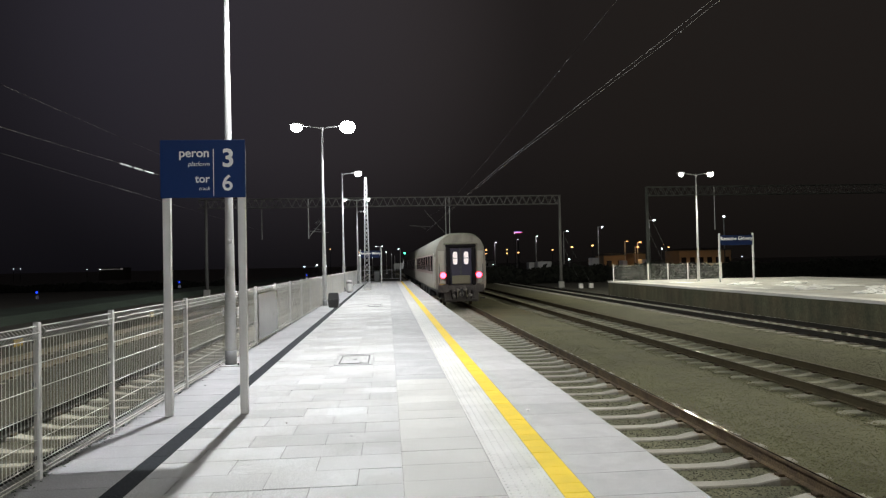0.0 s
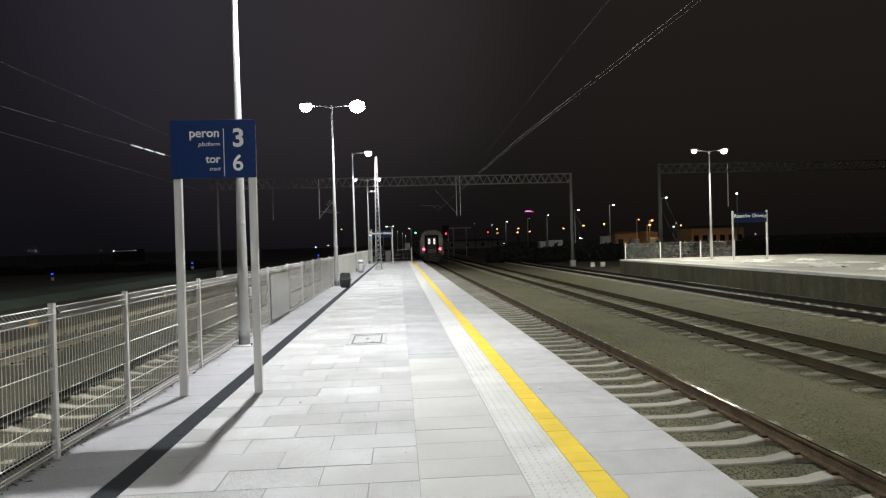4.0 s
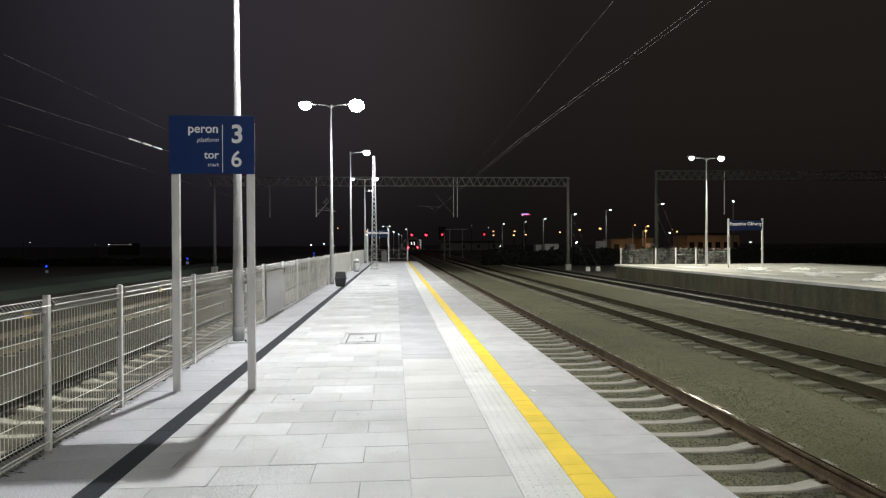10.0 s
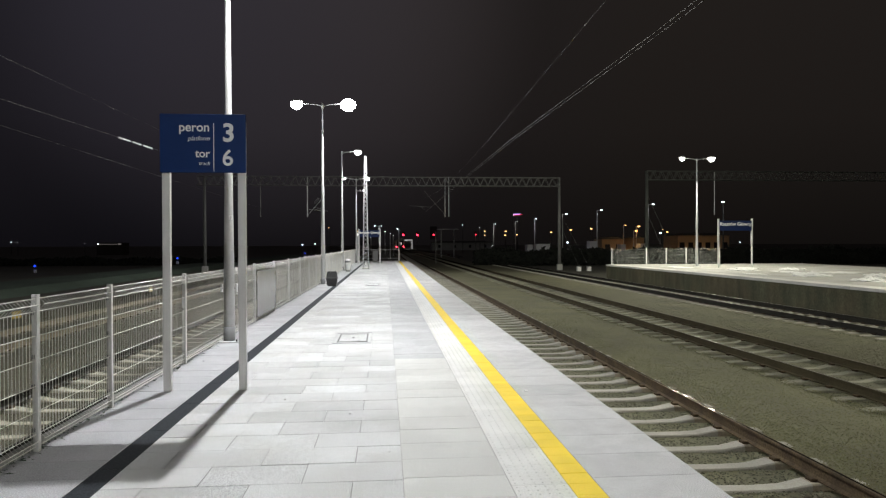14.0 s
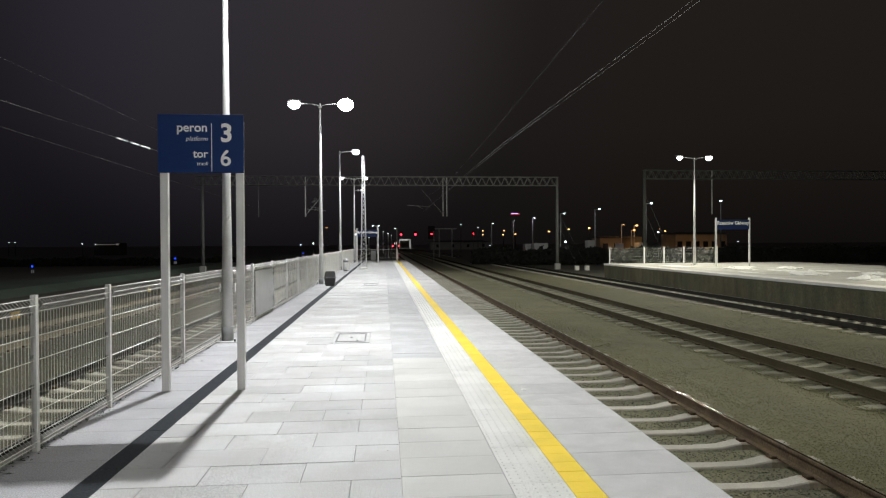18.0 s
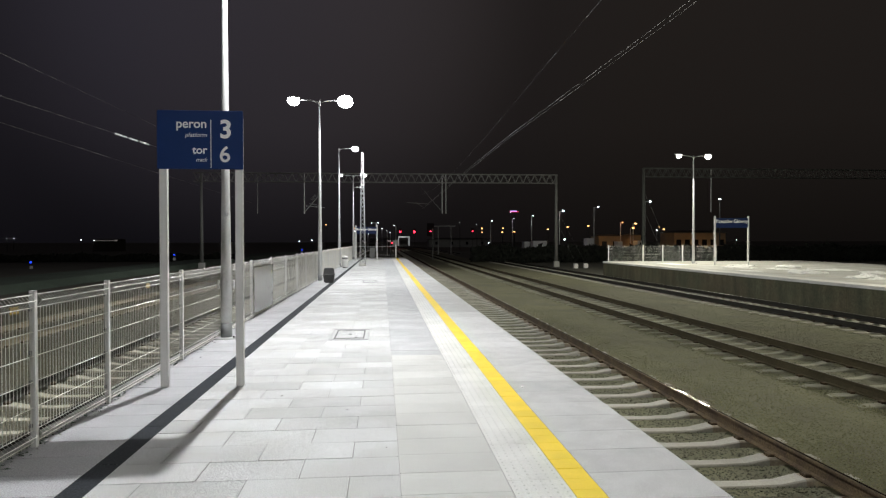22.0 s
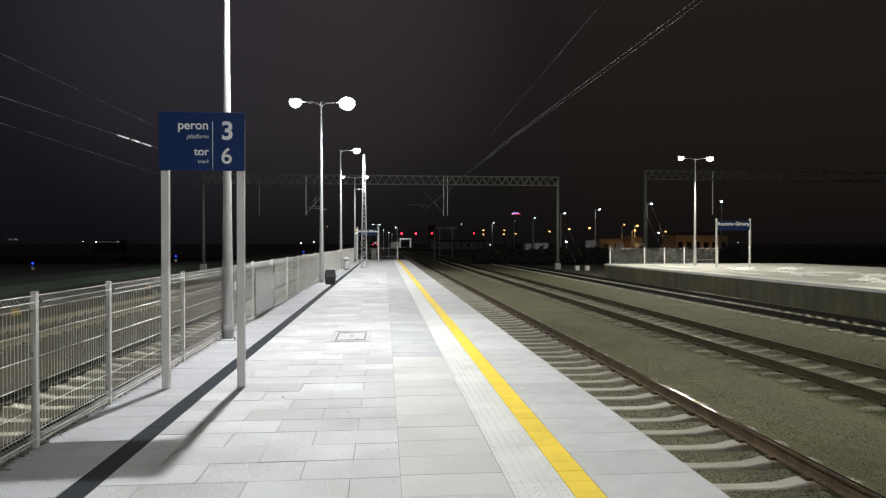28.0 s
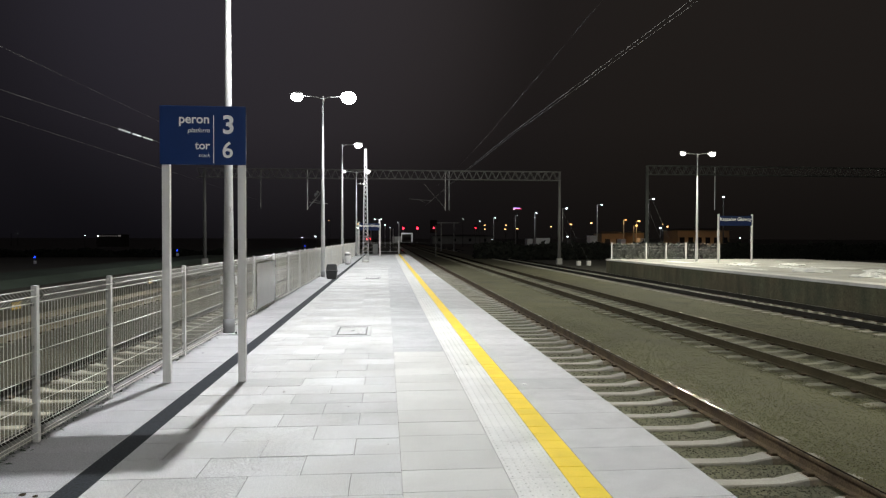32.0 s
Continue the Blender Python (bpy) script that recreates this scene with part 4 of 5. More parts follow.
for ly in OPP_LAMP_Y:
    lamp_post(20.29, ly, OPP_Z, 7.02, 1.0, G_LAMPWARM, "galvanised lamp post with two lit heads on the opposite platform", dark_collar=False, bowl=0.66)


def name_sign(x, y, z, w, label, top=2.95, bold=0.006):
    t = thing("station_sign", pose(x, y, z), label, "sign", "station name signs")
    for s in (-1, 1):
        part("post", boxed(s * w / 2 - 0.05, s * w / 2 + 0.05, -0.04, 0.04, 0, top, 0.008), M_POST, t)
    part("board", boxed(-w / 2 + 0.04, w / 2 - 0.04, -0.055, -0.045, top - 0.73, top - 0.12, 0.003), M_NAVY, t, "dark blue board with white lettering")
    letters("Rzesz\u00f3w G\u0142\u00f3wny", 0, top - 0.42, w * 0.136, t, -0.060, M_WHITE, align="CENTER", bold=bold)
    return t


name_sign(21.66, 40.0, OPP_Z, 2.17, "blue station name sign on two posts", 3.03)
name_sign(-1.42, 58.0, 0, 1.80, "blue station name sign behind the lattice mast", 2.98, 0.011)

# ---- end of our platform ----
rail = thing("guard_rail", pose(0, 66.8, 0), "dark steel guard rail closing the platform end", "railing")
for x in (-2.6, -1.7, -0.8, 0.1, 0.7, 1.30):
    part("post", tubed([(x, 0, 0), (x, 0, 1.1)], 0.03 if x < 1 else 0.045, 8), M_POST if x > 1 else M_DARK, rail)
for z in (0.25, 0.55, 0.85, 1.1):
    part("bar", tubed([(-2.6, 0, z), (1.30, 0, z)], 0.022, 6), M_GALV if z in (0.25, 1.1) else M_DARK, rail)
ecab = thing("relay_cabinet", pose(-1.05, 65.8, 0), "grey relay cabinet by the platform end", "cabinet")
part("body", boxed(-0.26, 0.26, -0.2, 0.2, 0.0, 0.95, 0.01), M_COLLAR, ecab)
part("roof", boxed(-0.29, 0.29, -0.23, 0.23, 0.95, 1.0, 0.01), M_COLLAR, ecab)
part("door", boxed(-0.22, 0.22, -0.21, -0.2, 0.06, 0.9, 0.003), M_COLLAR, ecab)

pole = thing("marker_post", pose(1.25, 66.2, 0), "slim white marker post at the platform end", "post")
part("shaft", tubed([(0, 0, 0), (0, 0, 1.30)], [0.055, 0.05], 10), M_WHITE, pole)
part("foot_plate", boxed(-0.1, 0.1, -0.1, 0.1, 0, 0.015, 0.003), M_GALV, pole)

# ---- guy ropes of the gantry ----
for bx, by, mx, my, mz in ((18.75, 64.0, 17.6, 67.0, 3.8), (19.75, 64.0, 17.6, 67.0, 4.9), (28.0, 62.0, 24.8, 62.0, 6.4), (27.1, 62.0, 24.8, 62.0, 4.6)):
    t = thing("anchor_block", pose(bx, by, -1.02), "pale concrete anchor block with a guy rope", "anchor", "anchor blocks")
    part("block", boxed(-0.20, 0.20, -0.20, 0.20, -0.1, 0.42, 0.03), M_COPING, t)
    part("guy_rope", tubed([(0, 0, 0.42), (mx - bx, my - by, mz + 1.02)], 0.009, 6), M_GANTRY, t, "thin steel rope")

# ---- dark hedge and distance ----
def hedge(name, label, x0, x1, y, ztop, seed, depth=2.5, count=2600, slant=0.0):
    rng = np.random.default_rng(seed)
    n = count
    x = rng.uniform(x0, x1, n)
    top = ztop + 0.25 * np.sin(x * 0.8) * np.sin(x * 0.23 + 1) + rng.uniform(-0.15, 0.15, n)
    z = -1.1 + (top + 1.1) * rng.uniform(0.02, 1, n) ** 0.6
    yy = y + slant * (x - x0) + rng.uniform(-depth / 2, depth / 2, n)
    s = rng.uniform(0.10, 0.24, n)
    q = rng.normal(size=(n, 4, 3)) * s[:, None, None]
    co = (q + np.stack([x, yy, z], -1)[:, None]).reshape(-1, 3)
    fa = (np.array([(0, 1, 2), (0, 2, 3)])[None] + 4 * np.arange(n)[:, None, None]).reshape(-1, 3)
    me = bpy.data.meshes.new(name)
    me.from_pydata(co.tolist(), [], fa.tolist())
    me.materials.append(M_HEDGE)
    return tagged(new(name, me), label, "hedge", kind="stuff")


hedge("hedge", "low dark hedge beyond the tracks", 11.0, 70.0, 82.0, 0.72, 4, count=26000)
setting(part("embankment", extrude_profile([(11.0, -1.3), (16.0, -0.2), (70.0, -0.2), (71.0, -1.3)], [84, 90, 120]), M_EARTH), "dark embankment beyond the hedge")
hedge("hedge", "dark bushes at the far edge of the yard", -70.0, -20.0, 95.0, -0.4, 9, count=15000)


def far_lamp(x, y, z, mat_glow, size, label, base=-1.1, arm=0.0, group="far street lamps"):
    t = thing("street_lamp", pose(x, y, base), label, "street lamp", group)
    h, size = z - base, size * (1.05 if mat_glow is G_FARO else 0.8)
    part("pole", tubed([(-arm, 0, 0), (-arm, 0, h)], [0.10, 0.065], 6), M_POST if arm or abs(x) < 10 else M_DARK, t)
    b = bmesh.new()
    bmesh.ops.create_uvsphere(b, u_segments=12, v_segments=8, radius=1.0)
    for v in b.verts:
        v.co = (v.co.x * size * 1.35, v.co.y * size, v.co.z * size * 0.7 + h)
    part("lamp_head", b, mat_glow, t, "glowing lamp head", smooth=True)
    if arm > 0 or (mat_glow is G_FARW and size > 0.115):
        lamp_light(x, y - (0.3 if arm else 1.2), z - 0.25, 130 if abs(x) < 10 else 60, COOL if mat_glow is G_FARW else SODIUM, 0.3)
    if arm:
        part("arm", tubed([(-arm, 0, h - 0.1), (0, 0, h + 0.05)], 0.04, 5), M_GALV, t)


for x, y, z, s, a in (
    (27.9, 170, 6.80, 0.13, 0.4),
    (34.1, 150, 7.37, 0.14, 0.4),
    (35.6, 130, 7.51, 0.18, 0.8),
    (39.4, 120, 7.80, 0.16, 0.8),
    (39.0, 95, 7.37, 0.16, 0.8),
    (67.4, 160, 4.21, 0.20, 0.0),
    (47.0, 90, 7.42, 0.16, 0.0),
    (82.5, 150, 1.81, 0.12, 0.0),
    (38.6, 140, 1.94, 0.22, 0.0),
    (23.8, 150, 1.20, 0.11, 0.0),
):
    far_lamp(x, y, z, G_FARW, s, "distant street lamp with a cold white light", arm=a)
for x, y, z, s, a in (
    (-18.4, 150, 1.61, 0.13, 0.0),
    (-15.6, 150, 1.86, 0.13, 0.0),
    (-13.6, 150, 1.61, 0.13, 0.0),
    (-104.4, 200, 2.64, 0.09, 0.0),
    (-106.2, 200, 2.64, 0.07, 0.0),
    (-86.1, 200, 2.15, 0.11, 0.0),
    (-5.0, 120, 3.41, 0.12, 0.0),
    (42.4, 220, 11.16, 0.09, 0.0),
    (43.5, 220, 9.10, 0.11, 0.6),
    (-3.2, 190, 6.87, 0.15, -1.2),
    (-1.4, 190, 6.87, 0.15, 0.4),
    (-0.3, 200, 5.47, 0.13, 0.0),
    (23.0, 200, 7.36, 0.11, 0.0),
    (31.0, 220, 7.20, 0.09, 0.0),
    (2.15, 131, 4.66, 0.10, -0.35),
    (0.8, 130, 3.68, 0.07, 0.0),
    (1.7, 160, 3.75, 0.07, 0.0),
    (-3.8, 170, 3.46, 0.06, 0.0),
):
    far_lamp(x, y, z, G_FARW, s, "small distant white lamp", arm=a)
for x, y, z, s, a in (
    (34.3, 190, 5.31, 0.16, 0.0),
    (32.3, 180, 4.04, 0.18, 0.0),
    (35.6, 180, 4.19, 0.18, 0.0),
    (42.5, 170, 4.64, 0.18, 0.0),
    (46.3, 165, 5.12, 0.21, 0.0),
    (50.0, 160, 5.30, 0.21, 0.0),
    (55.0, 150, 5.86, 0.13, 0.5),
    (58.1, 150, 5.60, 0.22, 0.6),
    (53.7, 140, 4.36, 0.20, 0.6),
    (69.2, 160, 4.49, 0.18, 0.0),
    (93.5, 220, 6.33, 0.11, 0.0),
    (26.7, 180, 5.11, 0.16, 0.0),
    (28.2, 190, 4.17, 0.18, 0.0),
    (-5.4, 130, 4.22, 0.08, 0.0),
    (-12.6, 150, 5.36, 0.09, 0.0),
):
    far_lamp(x, y, z, G_FARO, s, "distant street lamp with an orange sodium light", arm=a)
for x, y, z, s, a in (
    (-34.4, 69, -0.37, 0.09, 0.0),
    (-24.1, 80, 0.11, 0.09, 0.0),
    (-11.9, 100, 0.36, 0.07, 0.0),
):
    t = thing("shunting_signal", pose(x, y, -1.1), "low shunting signal glowing blue in the yard", "signal", "shunting signals")
    part("post", tubed([(0, 0, 0), (0, 0, z + 1.0)], 0.05, 6), M_DARK, t)
    part("head", boxed(-0.14, 0.14, -0.08, 0.08, z + 0.9, z + 1.3, 0.02), M_DARK, t)
    b = bmesh.new()
    bmesh.ops.create_uvsphere(b, u_segments=10, v_segments=6, radius=s)
    bmesh.ops.translate(b, vec=(0, -0.12, z + 1.1), verts=b.verts)
    part("lens", b, G_BLUE, t, "blue signal light")
    part("plate", boxed(-0.14, 0.14, -0.04, -0.03, z + 0.45, z + 0.75), M_WHITE, t)

# neon sign high on a far mast
neon = thing("neon_sign", pose(59.4, 300.0, -1.1), "pink and violet neon sign on a far roof mast", "sign")
part("mast", tubed([(0, 0, 0), (0, 0, 15.9)], 0.25, 6), M_DARK, neon)
part("tube", boxed(-2.0, 2.0, -0.1, 0.1, 15.95, 16.2), G_NEON, neon, "glowing red neon tube")
part("tube", boxed(-1.8, 1.3, -0.1, 0.1, 16.24, 16.5), G_NEON2, neon, "glowing violet neon tube")


# ---- buildings across the yard ----
def building(x, y, w, d, h, label, windows, material, roof=0.5, lit=()):
    t = thing("building", pose(x, y, -1.1), label, "building", "buildings beyond the yard")
    part("wall", boxed(-w / 2, w / 2, 0, d, 0, h), material, t)
    part("roof", frustum(w + 0.8, d + 0.8, w * 0.7, d * 0.3, h, h + roof, cy=d / 2), M_ROOF, t, "dark roof")
    n, storeys = windows
    for i in range(n):
        for j in range(storeys):
            cx, cz = -w / 2 + (i + 0.5) * w / n, (j + 0.5) * h / storeys
            f = part("window", boxed(cx - 0.6, cx + 0.6, -0.05, 0.02, cz - 0.7, cz + 0.7), M_ROOF, t)
            part("pane", boxed(cx - 0.52, cx + 0.52, -0.07, -0.055, cz - 0.62, cz + 0.62), G_WIN if (i, j) in lit else M_GLASS_DARK, f)
    return t


shed = thing("building", pose(-79.3, 200, -1.1), "long dark shed with a row of dimly lit windows", "building", "buildings beyond the yard")
part("wall", boxed(-3.6, 3.6, 0, 5, 0, 3.4), M_ROOF, shed)
part("roof", frustum(7.8, 5.8, 7.0, 1.5, 3.4, 3.6, cy=2.5), M_ROOF, shed)
for k in range(7):
    w = part("window", boxed(-2.9 + 0.75 * k, -2.35 + 0.75 * k, -0.05, 0.02, 2.95, 3.22), M_ROOF, shed)
    part("pane", boxed(-2.86 + 0.75 * k, -2.39 + 0.75 * k, -0.07, -0.055, 3.0, 3.18), G_DIMWIN, w, "dim lit pane")
part("wall_lamp", boxed(-3.25, -3.05, -0.2, 0.0, 3.05, 3.2, 0.03), G_FARW, shed, "small white wall lamp")
part("wall_panel", boxed(2.4, 3.2, -0.04, 0.0, 2.95, 3.35), G_DIMWIN, shed, "dim lit window")
building(73.6, 150, 12.4, 8, 4.6, "low ochre building under orange lamps", (6, 1), M_BRICKWALL, 0.6)
building(52.0, 150, 5.2, 6, 3.8, "small ochre shed under orange lamps", (2, 1), M_BRICKWALL, 0.5)
building(58.0, 150, 2.7, 6, 4.0, "narrow ochre hut under orange lamps", (1, 1), M_BRICKWALL, 0.3)
portal = thing("concrete_portal", pose(13.1, 420, -1.1), "pale concrete portal over a dark opening beyond the platform end", "building")
part("lintel", boxed(-3.6, 3.6, -0.4, 0.4, 5.0, 5.9, 0.05), M_WHITE, portal, "pale lintel")
part("pillar", boxed(2.6, 3.6, -0.4, 0.4, 0, 5.0, 0.05), M_WHITE, portal)
part("pillar", boxed(-3.6, -3.2, -0.4, 0.4, 0, 5.0, 0.05), M_WHITE, portal)
# wall added behind the opening; the inside's shade is put into its colour
part("back_wall", boxed(-3.6, 3.6, 6.0, 6.4, 0, 5.0), M_ROOF, portal, "dark wall standing for the shaded inside of the opening")
part("side_wall", boxed(-9.4, -3.65, 0.2, 0.6, 0, 3.6, 0.05), M_CONC, portal, "low concrete side wall")
# added light that brightens the portal front; no lamp stands here
lamp_light(11.1, 413, 8.0, 700, COOL)


def truck(x, y, w, h):
    t = thing("box_trailer", pose(x, y, -1.1), "white box trailer parked beyond the hedge", "trailer", "parked trailers")
    part("box_body", boxed(-w / 2, w / 2, -1.2, 1.2, 0.9, h, 0.04), M_WHITE, t)
    part("chassis", boxed(-w / 2, w / 2, -1.0, 1.0, 0.6, 0.9, 0.03), M_DARK, t)
    for s in (-0.35, 0.35):
        b = tubed([(s * w, -1.2, 0.48), (s * w, -0.9, 0.48)], 0.48, 14)
        part("wheel", b, M_RUBBER, t)


truck(33.0, 140, 3.0, 2.75)
truck(30.2, 140, 1.2, 2.6)
truck(43.9, 140, 1.5, 3.30)
truck(50.4, 140, 1.0, 2.60)
truck(54.7, 140, 1.1, 2.75)
building(36.6, 320, 29.5, 9, 3.6, "long low dim hall beyond the tracks", (4, 1), M_CONC, 0.8)
# two lights added to bring up the hall's wall, with no lamps behind them
lamp_light(26.9, 308, 7.0, 60, COOL)
lamp_light(45.4, 308, 7.0, 40, COOL)
canopy = thing("platform_canopy", pose(12.0, 130, -1.0), "thin pale canopy over a far platform", "canopy")
part("roof", boxed(-3.1, 2.0, -1, 1, 5.50, 5.60, 0.02), M_GALV, canopy)
for s in (-1.3, 1.2):
    part("post", tubed([(s, 0, 0), (s, 0, 5.45)], 0.09, 6), M_GALV, canopy)


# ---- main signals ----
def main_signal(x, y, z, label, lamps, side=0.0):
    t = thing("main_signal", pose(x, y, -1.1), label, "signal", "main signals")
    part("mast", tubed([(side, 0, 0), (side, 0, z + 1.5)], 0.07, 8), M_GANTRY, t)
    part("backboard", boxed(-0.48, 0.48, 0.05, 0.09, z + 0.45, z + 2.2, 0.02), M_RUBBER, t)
    # added pivot, no real mechanism: turning it swaps which glowing lens shows
    d = new("lens_pivot")
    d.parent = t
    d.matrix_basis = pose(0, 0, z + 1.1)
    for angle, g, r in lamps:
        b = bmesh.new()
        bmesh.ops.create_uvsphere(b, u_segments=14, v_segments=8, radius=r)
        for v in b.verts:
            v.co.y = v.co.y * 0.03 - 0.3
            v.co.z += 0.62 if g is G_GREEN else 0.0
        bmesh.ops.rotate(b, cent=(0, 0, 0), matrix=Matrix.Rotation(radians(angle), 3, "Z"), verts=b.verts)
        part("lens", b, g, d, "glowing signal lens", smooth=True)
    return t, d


# ---- departing train ----
def coach_profile(half=1.41):
    pts = [(half * 0.97, 0.98), (half, 1.35), (half, 2.35), (half * 0.985, 2.75)]
    for k in range(1, 9):
        a = math.pi / 2 * k / 9
        pts.append((half * 0.985 * math.cos(a) ** 0.62, 2.75 + 1.30 * math.sin(a) ** 0.9))
    pts.append((0, 4.05))
    return pts + [(-x, z) for x, z in pts[-2::-1]]


COACH_LEN = 24.2


def coach(label, rear):
    """A passenger coach; its rear face is at y = 0, the rails at z = 0."""
    t = thing("railway_coach", pose(0, 0, 0), label, "train", "coaches of the departing train")
    prof = coach_profile()
    body_n = 4
    b = bmesh.new()
    sides = ([p for p in prof[:body_n]], [p for p in prof[-body_n:]])
    ys = [0.10, 0.45] + [0.45 + (COACH_LEN - 0.9) * k / 8 for k in range(1, 9)] + [COACH_LEN]
    for sd in sides:
        rings = [[b.verts.new((x * (0.975 if y == ys[0] or y == ys[-1] else 1.0), y, z)) for x, z in sd] for y in ys]
        for u, w in zip(rings, rings[1:]):
            for k in range(len(sd) - 1):
                b.faces.new((u[k], u[k + 1], w[k + 1], w[k]))
    bmesh.ops.recalc_face_normals(b, faces=b.faces)
    part("body_side", b, M_COACH, t, "pale cream painted side")
    b = bmesh.new()
    rp = prof[body_n - 1:-body_n + 1]
    rings = [[b.verts.new((x * (0.975 if y in (ys[0], ys[-1]) else 1.0), y, z - (0.10 if y in (ys[0], ys[-1]) else 0.0))) for x, z in rp] for y in ys]
    for u, w in zip(rings, rings[1:]):
        for k in range(len(rp) - 1):
            b.faces.new((u[k], u[k + 1], w[k + 1], w[k]))
    bmesh.ops.recalc_face_normals(b, faces=b.faces)
    part("roof", b, M_COACHROOF, t, "grey-green rounded roof", smooth=True)
    for y, sgn in ((0.10, 1), (COACH_LEN, -1)):
        b = bmesh.new()
        b.faces.new([b.verts.new((x * 0.975, y, z - (0.10 if z >= 2.75 else 0))) for x, z in prof])
        part("end_wall", b, M_COACHEND, t, "grimy pale end wall")
    part("underframe", boxed(-1.30, 1.30, 0.3, COACH_LEN - 0.2, 0.80, 1.0, 0.03), M_DARK, t)
    for sd in (-1, 1):
        for k in range(9):
            yc = 2.6 + k * 2.35
            f = part("window", boxed(sd * 1.405 - 0.02, sd * 1.405 + 0.02, yc - 0.75, yc + 0.75, 1.95, 2.85, 0.02), M_GLASS_DARK, t)
        part("colour_band", boxed(sd * 1.40 - 0.016, sd * 1.40 + 0.016, 1.7, COACH_LEN - 1.7, 1.80, 2.92), M_COACHBAND, t, "dark red window band")
        part("entrance_door", boxed(sd * 1.405 - 0.015, sd * 1.405 + 0.015, 0.55, 1.4, 1.05, 2.95, 0.02), M_COACH, t)
    for yb, ln in ((6.6, 2.2), (10.0, 1.6), (13.0, 2.6), (16.4, 1.8)):
        part("equipment_box", boxed(-1.28, 1.28, yb, yb + ln, 0.36, 0.80, 0.04), M_DARK, t)
    for yb in (3.4, COACH_LEN - 3.4):
        bg_ = part("bogie", boxed(-1.05, 1.05, yb - 1.6, yb + 1.6, 0.42, 0.72, 0.04), M_DARK, t)
        for ya in (yb - 1.25, yb + 1.25):
            part("wheelset", tube(tube(tubed([(-0.80, ya, 0.46), (-0.68, ya, 0.46)], 0.46, 18), [(0.68, ya, 0.46), (0.80, ya, 0.46)], 0.46, 18), [(-0.7, ya, 0.46), (0.7, ya, 0.46)], 0.09, 8), M_RUST, bg_)
    if rear:
        for sd in (-1, 1):
            part("buffer", tubed([(sd * 0.875, 0.1, 1.06), (sd * 0.875, -0.45, 1.06), (sd * 0.875, -0.47, 1.06), (sd * 0.875, -0.52, 1.06)], [0.10, 0.09, 0.23, 0.22], 16), M_GRIME, t, smooth=False)
            l = part("tail_lamp", tubed([(sd * 0.975, 0.08, 1.74), (sd * 0.975, -0.03, 1.74)], 0.18, 16), M_DARK, t)
            b = bmesh.new()
            bmesh.ops.create_uvsphere(b, u_segments=16, v_segments=8, radius=0.155)
            for v in b.verts:
                v.co = (v.co.x + sd * 0.975, v.co.y * 0.35 - 0.03, v.co.z + 1.74)
            part("lens", b, G_TAIL, l, "glowing red tail light", smooth=True)
            part("gangway_bellows", boxed(sd * 0.70 - 0.11, sd * 0.70 + 0.11, -0.14, 0.09, 1.2, 3.25, 0.05), M_RUBBER, t, "black rubber gangway roll")
            part("corner_step", boxed(sd * 1.15 - 0.15, sd * 1.15 + 0.15, -0.02, 0.35, 0.45, 0.52, 0.01), M_GRIME, t)
        part("gangway_bellows", boxed(-0.82, 0.82, -0.14, 0.09, 3.22, 3.44, 0.06), M_RUBBER, t, "black rubber gangway roll")
        dr = part("gangway_door", boxed(-0.60, 0.60, 0.03, 0.09, 1.22, 3.22, 0.01), M_DOORBLUE, t, "dark blue double gangway door")
        for sd in (-1, 1):
            b = bmesh.new()
            bmesh.ops.create_uvsphere(b, u_segments=20, v_segments=12, radius=1.0)
            for v in b.verts:
                p = abs(v.co.z)
                v.co = (math.copysign(abs(v.co.x) ** 0.4, v.co.x) * 0.128 + sd * 0.30, v.co.y * 0.012 + 0.022, 2.66 + math.copysign(p ** 0.8, v.co.z) * 0.345)
            part("window", b, G_WIN, dr, "bright lit oval door window")
            part("window_bar", boxed(sd * 0.30 - 0.13, sd * 0.30 + 0.13, 0.0, 0.012, 2.64, 2.675), M_DARK, dr)
        part("fallplate", boxed(-0.50, 0.50, -0.10, 0.02, 1.27, 1.72, 0.02), M_PLATE, t, "raised yellowish gangway plate")
        part("snow_guard", boxed(-0.95, 0.95, 0.05, 0.12, 0.30, 0.82, 0.03), M_GRIME, t, "dark plate under the headstock")
        for sx, sz, sr in ((-0.24, 0.93, 0.13), (0.20, 0.98, 0.11), (0.02, 0.72, 0.15), (-0.42, 0.62, 0.10), (0.44, 0.66, 0.12)):
            b = bmesh.new()
            bmesh.ops.create_icosphere(b, subdivisions=2, radius=sr)
            for v in b.verts:
                v.co *= 1 + 0.5 * noise.noise(v.co * 9 + Vector((sx * 20, 0, 0)))
                v.co = (v.co.x + sx, v.co.y * 0.8 - 0.12, v.co.z * 0.85 + sz)
            part("coupler_gear", b, M_SCUFF, t, "scuffed pale grey coupling gear")
        for sx in (-0.7, 0.7):
            part("step_board", boxed(sx - 0.16, sx + 0.16, -0.10, 0.08, 0.40, 0.46, 0.01), M_GRIME, t)
            part("step_hanger", boxed(sx - 0.02, sx + 0.02, -0.02, 0.04, 0.46, 0.85, 0.005), M_GRIME, t)
        for sx in (-0.2, 0.24):
            part("hose_cock", tubed([(sx, -0.1, 0.98), (sx, -0.22, 0.92), (sx * 1.2, -0.2, 0.55)], 0.03, 6), M_PLATE, t, "pale hose end")
        part("coupling", tubed([(0, 0.2, 1.0), (0, -0.35, 0.98), (0, -0.42, 0.60)], 0.06, 8), M_DARK, t)
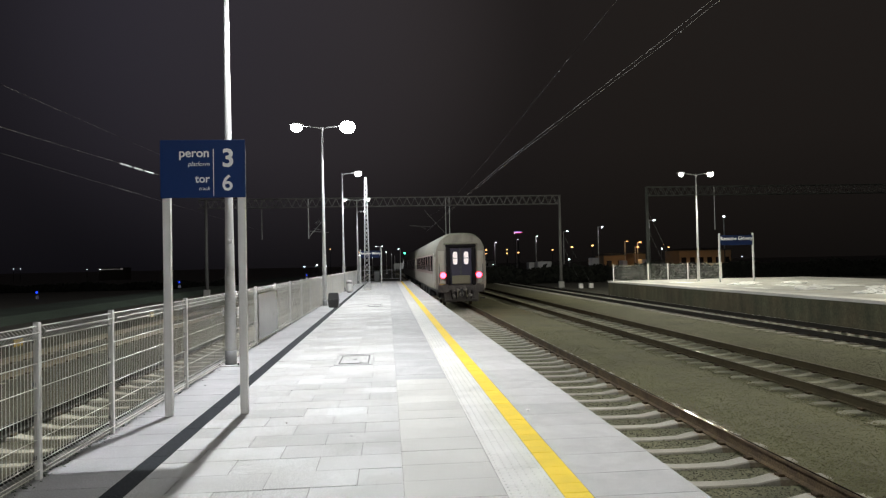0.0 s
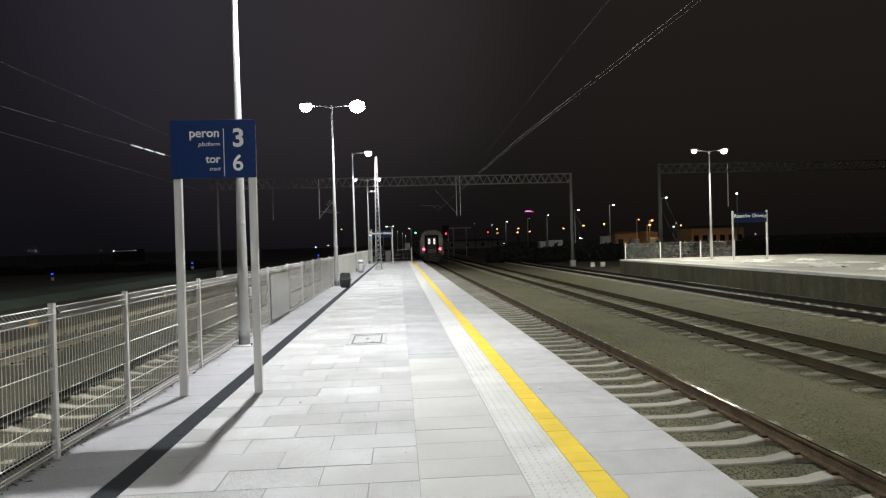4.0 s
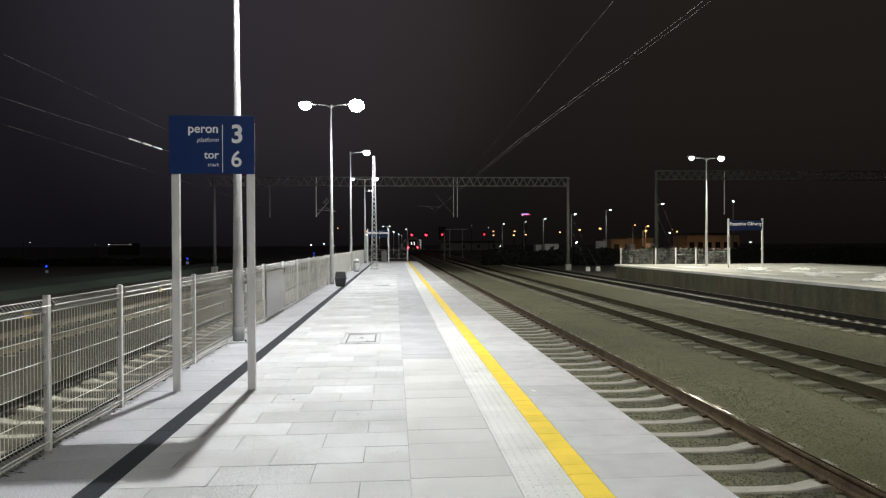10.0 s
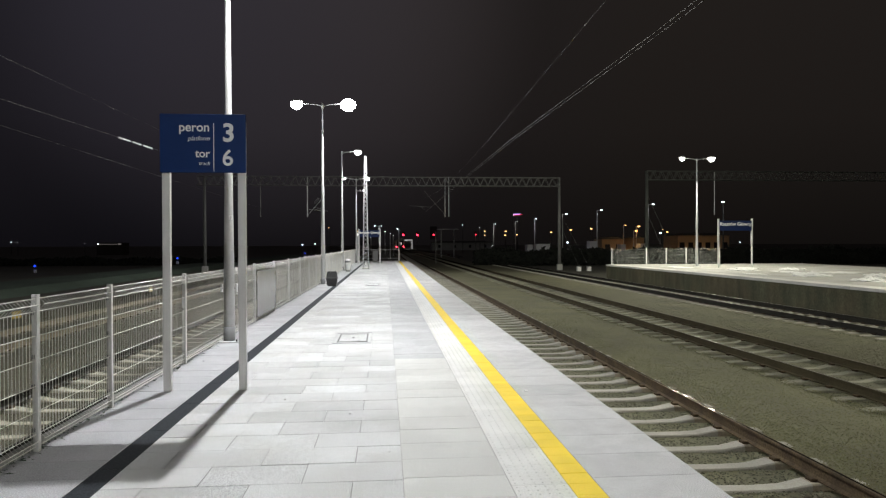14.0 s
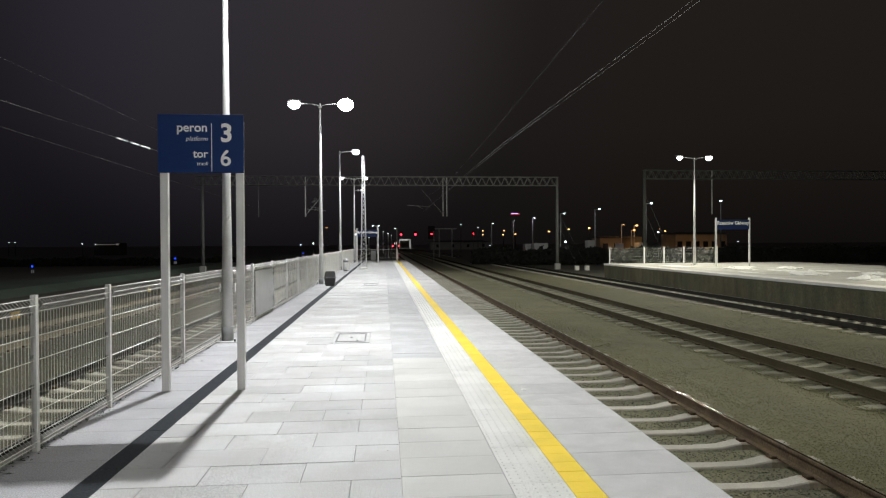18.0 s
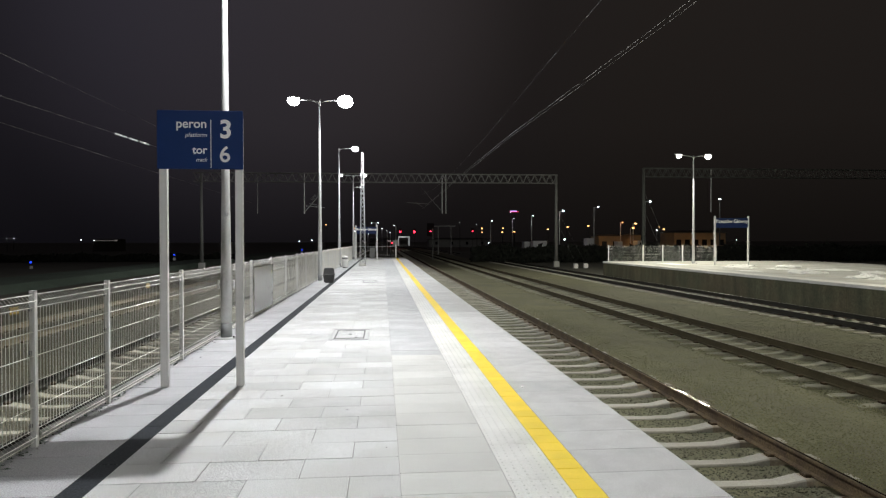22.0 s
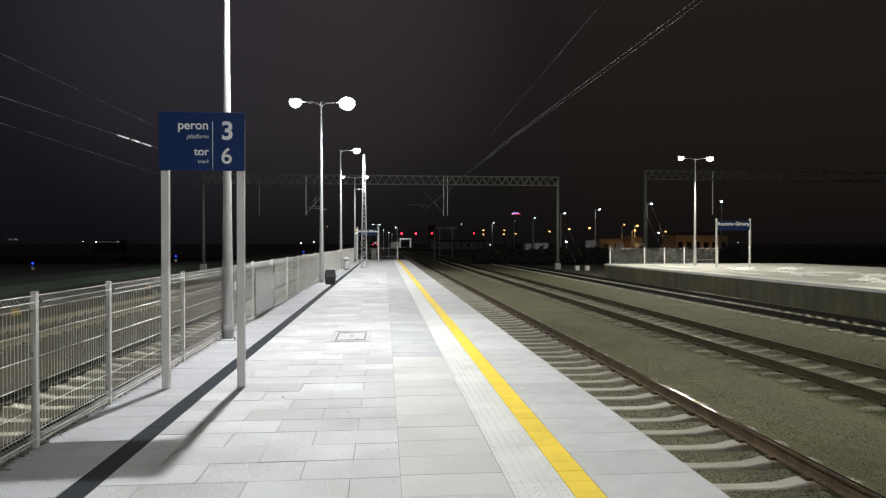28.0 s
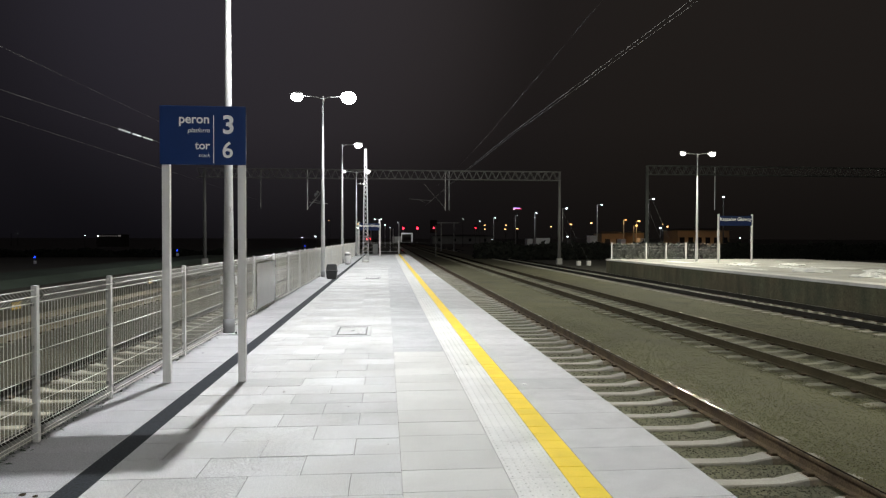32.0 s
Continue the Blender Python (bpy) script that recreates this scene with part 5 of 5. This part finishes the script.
        for x in (-0.55, -0.3, 0.3, 0.55):
            part("brake_hose", tubed([(x, 0.1, 0.95), (x, -0.15, 0.8), (x * 0.9, -0.12, 0.45)], 0.035, 6), M_RUBBER, t)
        part("lintel", boxed(-0.92, 0.92, -0.22, 0.10, 3.40, 3.50, 0.03), M_COACHROOF, t, "rain lintel over the gangway")
        for sd in (-1, 1):
            part("grab_rail", tubed([(sd * 1.18, -0.02, 1.35), (sd * 1.18, -0.06, 1.4), (sd * 1.18, -0.06, 2.3), (sd * 1.18, -0.02, 2.35)], 0.018, 6), M_DARK, t)
            part("door_frame", boxed(sd * 0.03 - 0.02, sd * 0.03 + 0.02, 0.0, 0.03, 1.25, 3.2), M_DARK, dr)
            part("cheek_panel", boxed(sd * 1.06 - 0.17, sd * 1.06 + 0.17, 0.066, 0.094, 1.30, 3.05, 0.01), M_COACH, t, "pale corner panel")
        part("warning_stripe", boxed(-1.18, -0.80, 0.04, 0.066, 1.245, 1.275), M_TAG, t, "thin yellow stripe")
        part("headstock", boxed(-1.25, 1.25, 0.0, 0.12, 0.80, 1.22, 0.02), M_GRIME, t)
    return t


# ---- litter on the platform ----
for x, y, s, m, lab in ((1.51, 7.20, 0.024, M_SNOW, "small crumb of white snow"), (-2.24, 4.35, 0.02, M_RUST, "small brown dry leaf"), (-2.15, 4.32, 0.016, M_RUST, "small brown dry leaf"),
                        (-1.05, 7.05, 0.012, M_RUST, "small brown dry leaf"), (0.02, 5.2, 0.007, M_RUST, "small brown dry leaf"), (-0.35, 6.4, 0.009, M_RUST, "small brown dry leaf"), (0.95, 6.2, 0.007, M_RUST, "small brown dry leaf"), (1.02, 8.4, 0.010, M_RUST, "small brown dry leaf"), (-2.52, 9.5, 0.014, M_DARK, "small dark pebble")):
    b = bmesh.new()
    bmesh.ops.create_icosphere(b, subdivisions=2, radius=s)
    for v in b.verts:
        v.co *= 1 + 0.5 * noise.noise(v.co * 60)
        v.co.z *= 0.3
    o = part("litter", b, m)
    o.matrix_basis = pose(x, y, s * 0.25)
    tagged(o, lab + " on the paving", "litter", "litter")


# dry leaves and moss swept against the fence kerb
rng = np.random.default_rng(5)
n = 700
ex = -2.755 + np.abs(rng.normal(0, 0.045, n))
ey = 3.6 + 24 * rng.uniform(0, 1, n) ** 1.6
s = rng.uniform(0.005, 0.016, n)
q = rng.normal(size=(n, 4, 3)) * s[:, None, None] * np.array((1, 1, 0.35))
co = (q + np.stack([ex, ey, np.full(n, 0.006)], -1)[:, None]).reshape(-1, 3)
co[:, 2] = np.maximum(co[:, 2], 0.002)
fa = (np.array([(0, 1, 2), (0, 2, 3), (0, 3, 1), (1, 3, 2)])[None] + 4 * np.arange(n)[:, None, None]).reshape(-1, 3)
me = bpy.data.meshes.new("leaf_litter")
me.from_pydata(co.tolist(), [], fa.tolist())
me.materials.append(M_GRASS)
tagged(new("leaf_litter", me), "dark moss and dry leaf bits along the fence kerb", "leaf litter", kind="stuff")


# ---- what moves ----
SPEED = 11.0
TRAIN_X = 3.96


def motions():
    rear = coach("cream railway coach with red tail lights leaving the platform", True)
    others = [coach("cream railway coach ahead of the last one", False) for _ in range(2)]
    times = [0, 0.1, 0.3, 0.6, 1] + [1 + 1.0 * k for k in range(1, 31)] + [31.5, 31.8, 32]
    for n, c in enumerate([rear] + others):
        rows = []
        for t in times:
            y = 36.0 + n * (COACH_LEN + 0.6) + SPEED * t
            turn = math.degrees(math.atan2(-(bend(y + 17) - bend(y)), 17))
            rows.append((t, pose(TRAIN_X + bend(y), y, RAIL, 0, 0, turn)))
        walk(c, rows)
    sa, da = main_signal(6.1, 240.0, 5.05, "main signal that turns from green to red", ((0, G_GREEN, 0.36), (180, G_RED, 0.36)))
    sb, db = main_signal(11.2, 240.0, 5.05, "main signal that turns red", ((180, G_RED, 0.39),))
    sc, dc = main_signal(6.38, 90.0, 2.93, "main signal glowing red between the tracks", ((0, G_RED, 0.105),), 0.3)
    sd, dd = main_signal(32.2, 240.0, 5.2, "far main signal glowing red", ((0, G_RED, 0.22),))
    red = lambda k, back=0.0: pose(0, back, 6.15, 0, 0, k)     # the added pivot turns and slides behind the board to change the light
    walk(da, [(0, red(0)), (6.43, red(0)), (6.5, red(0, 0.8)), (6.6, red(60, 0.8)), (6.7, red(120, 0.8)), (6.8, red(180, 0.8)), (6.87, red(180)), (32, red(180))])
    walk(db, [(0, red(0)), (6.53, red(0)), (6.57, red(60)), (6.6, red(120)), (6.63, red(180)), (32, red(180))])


motions()
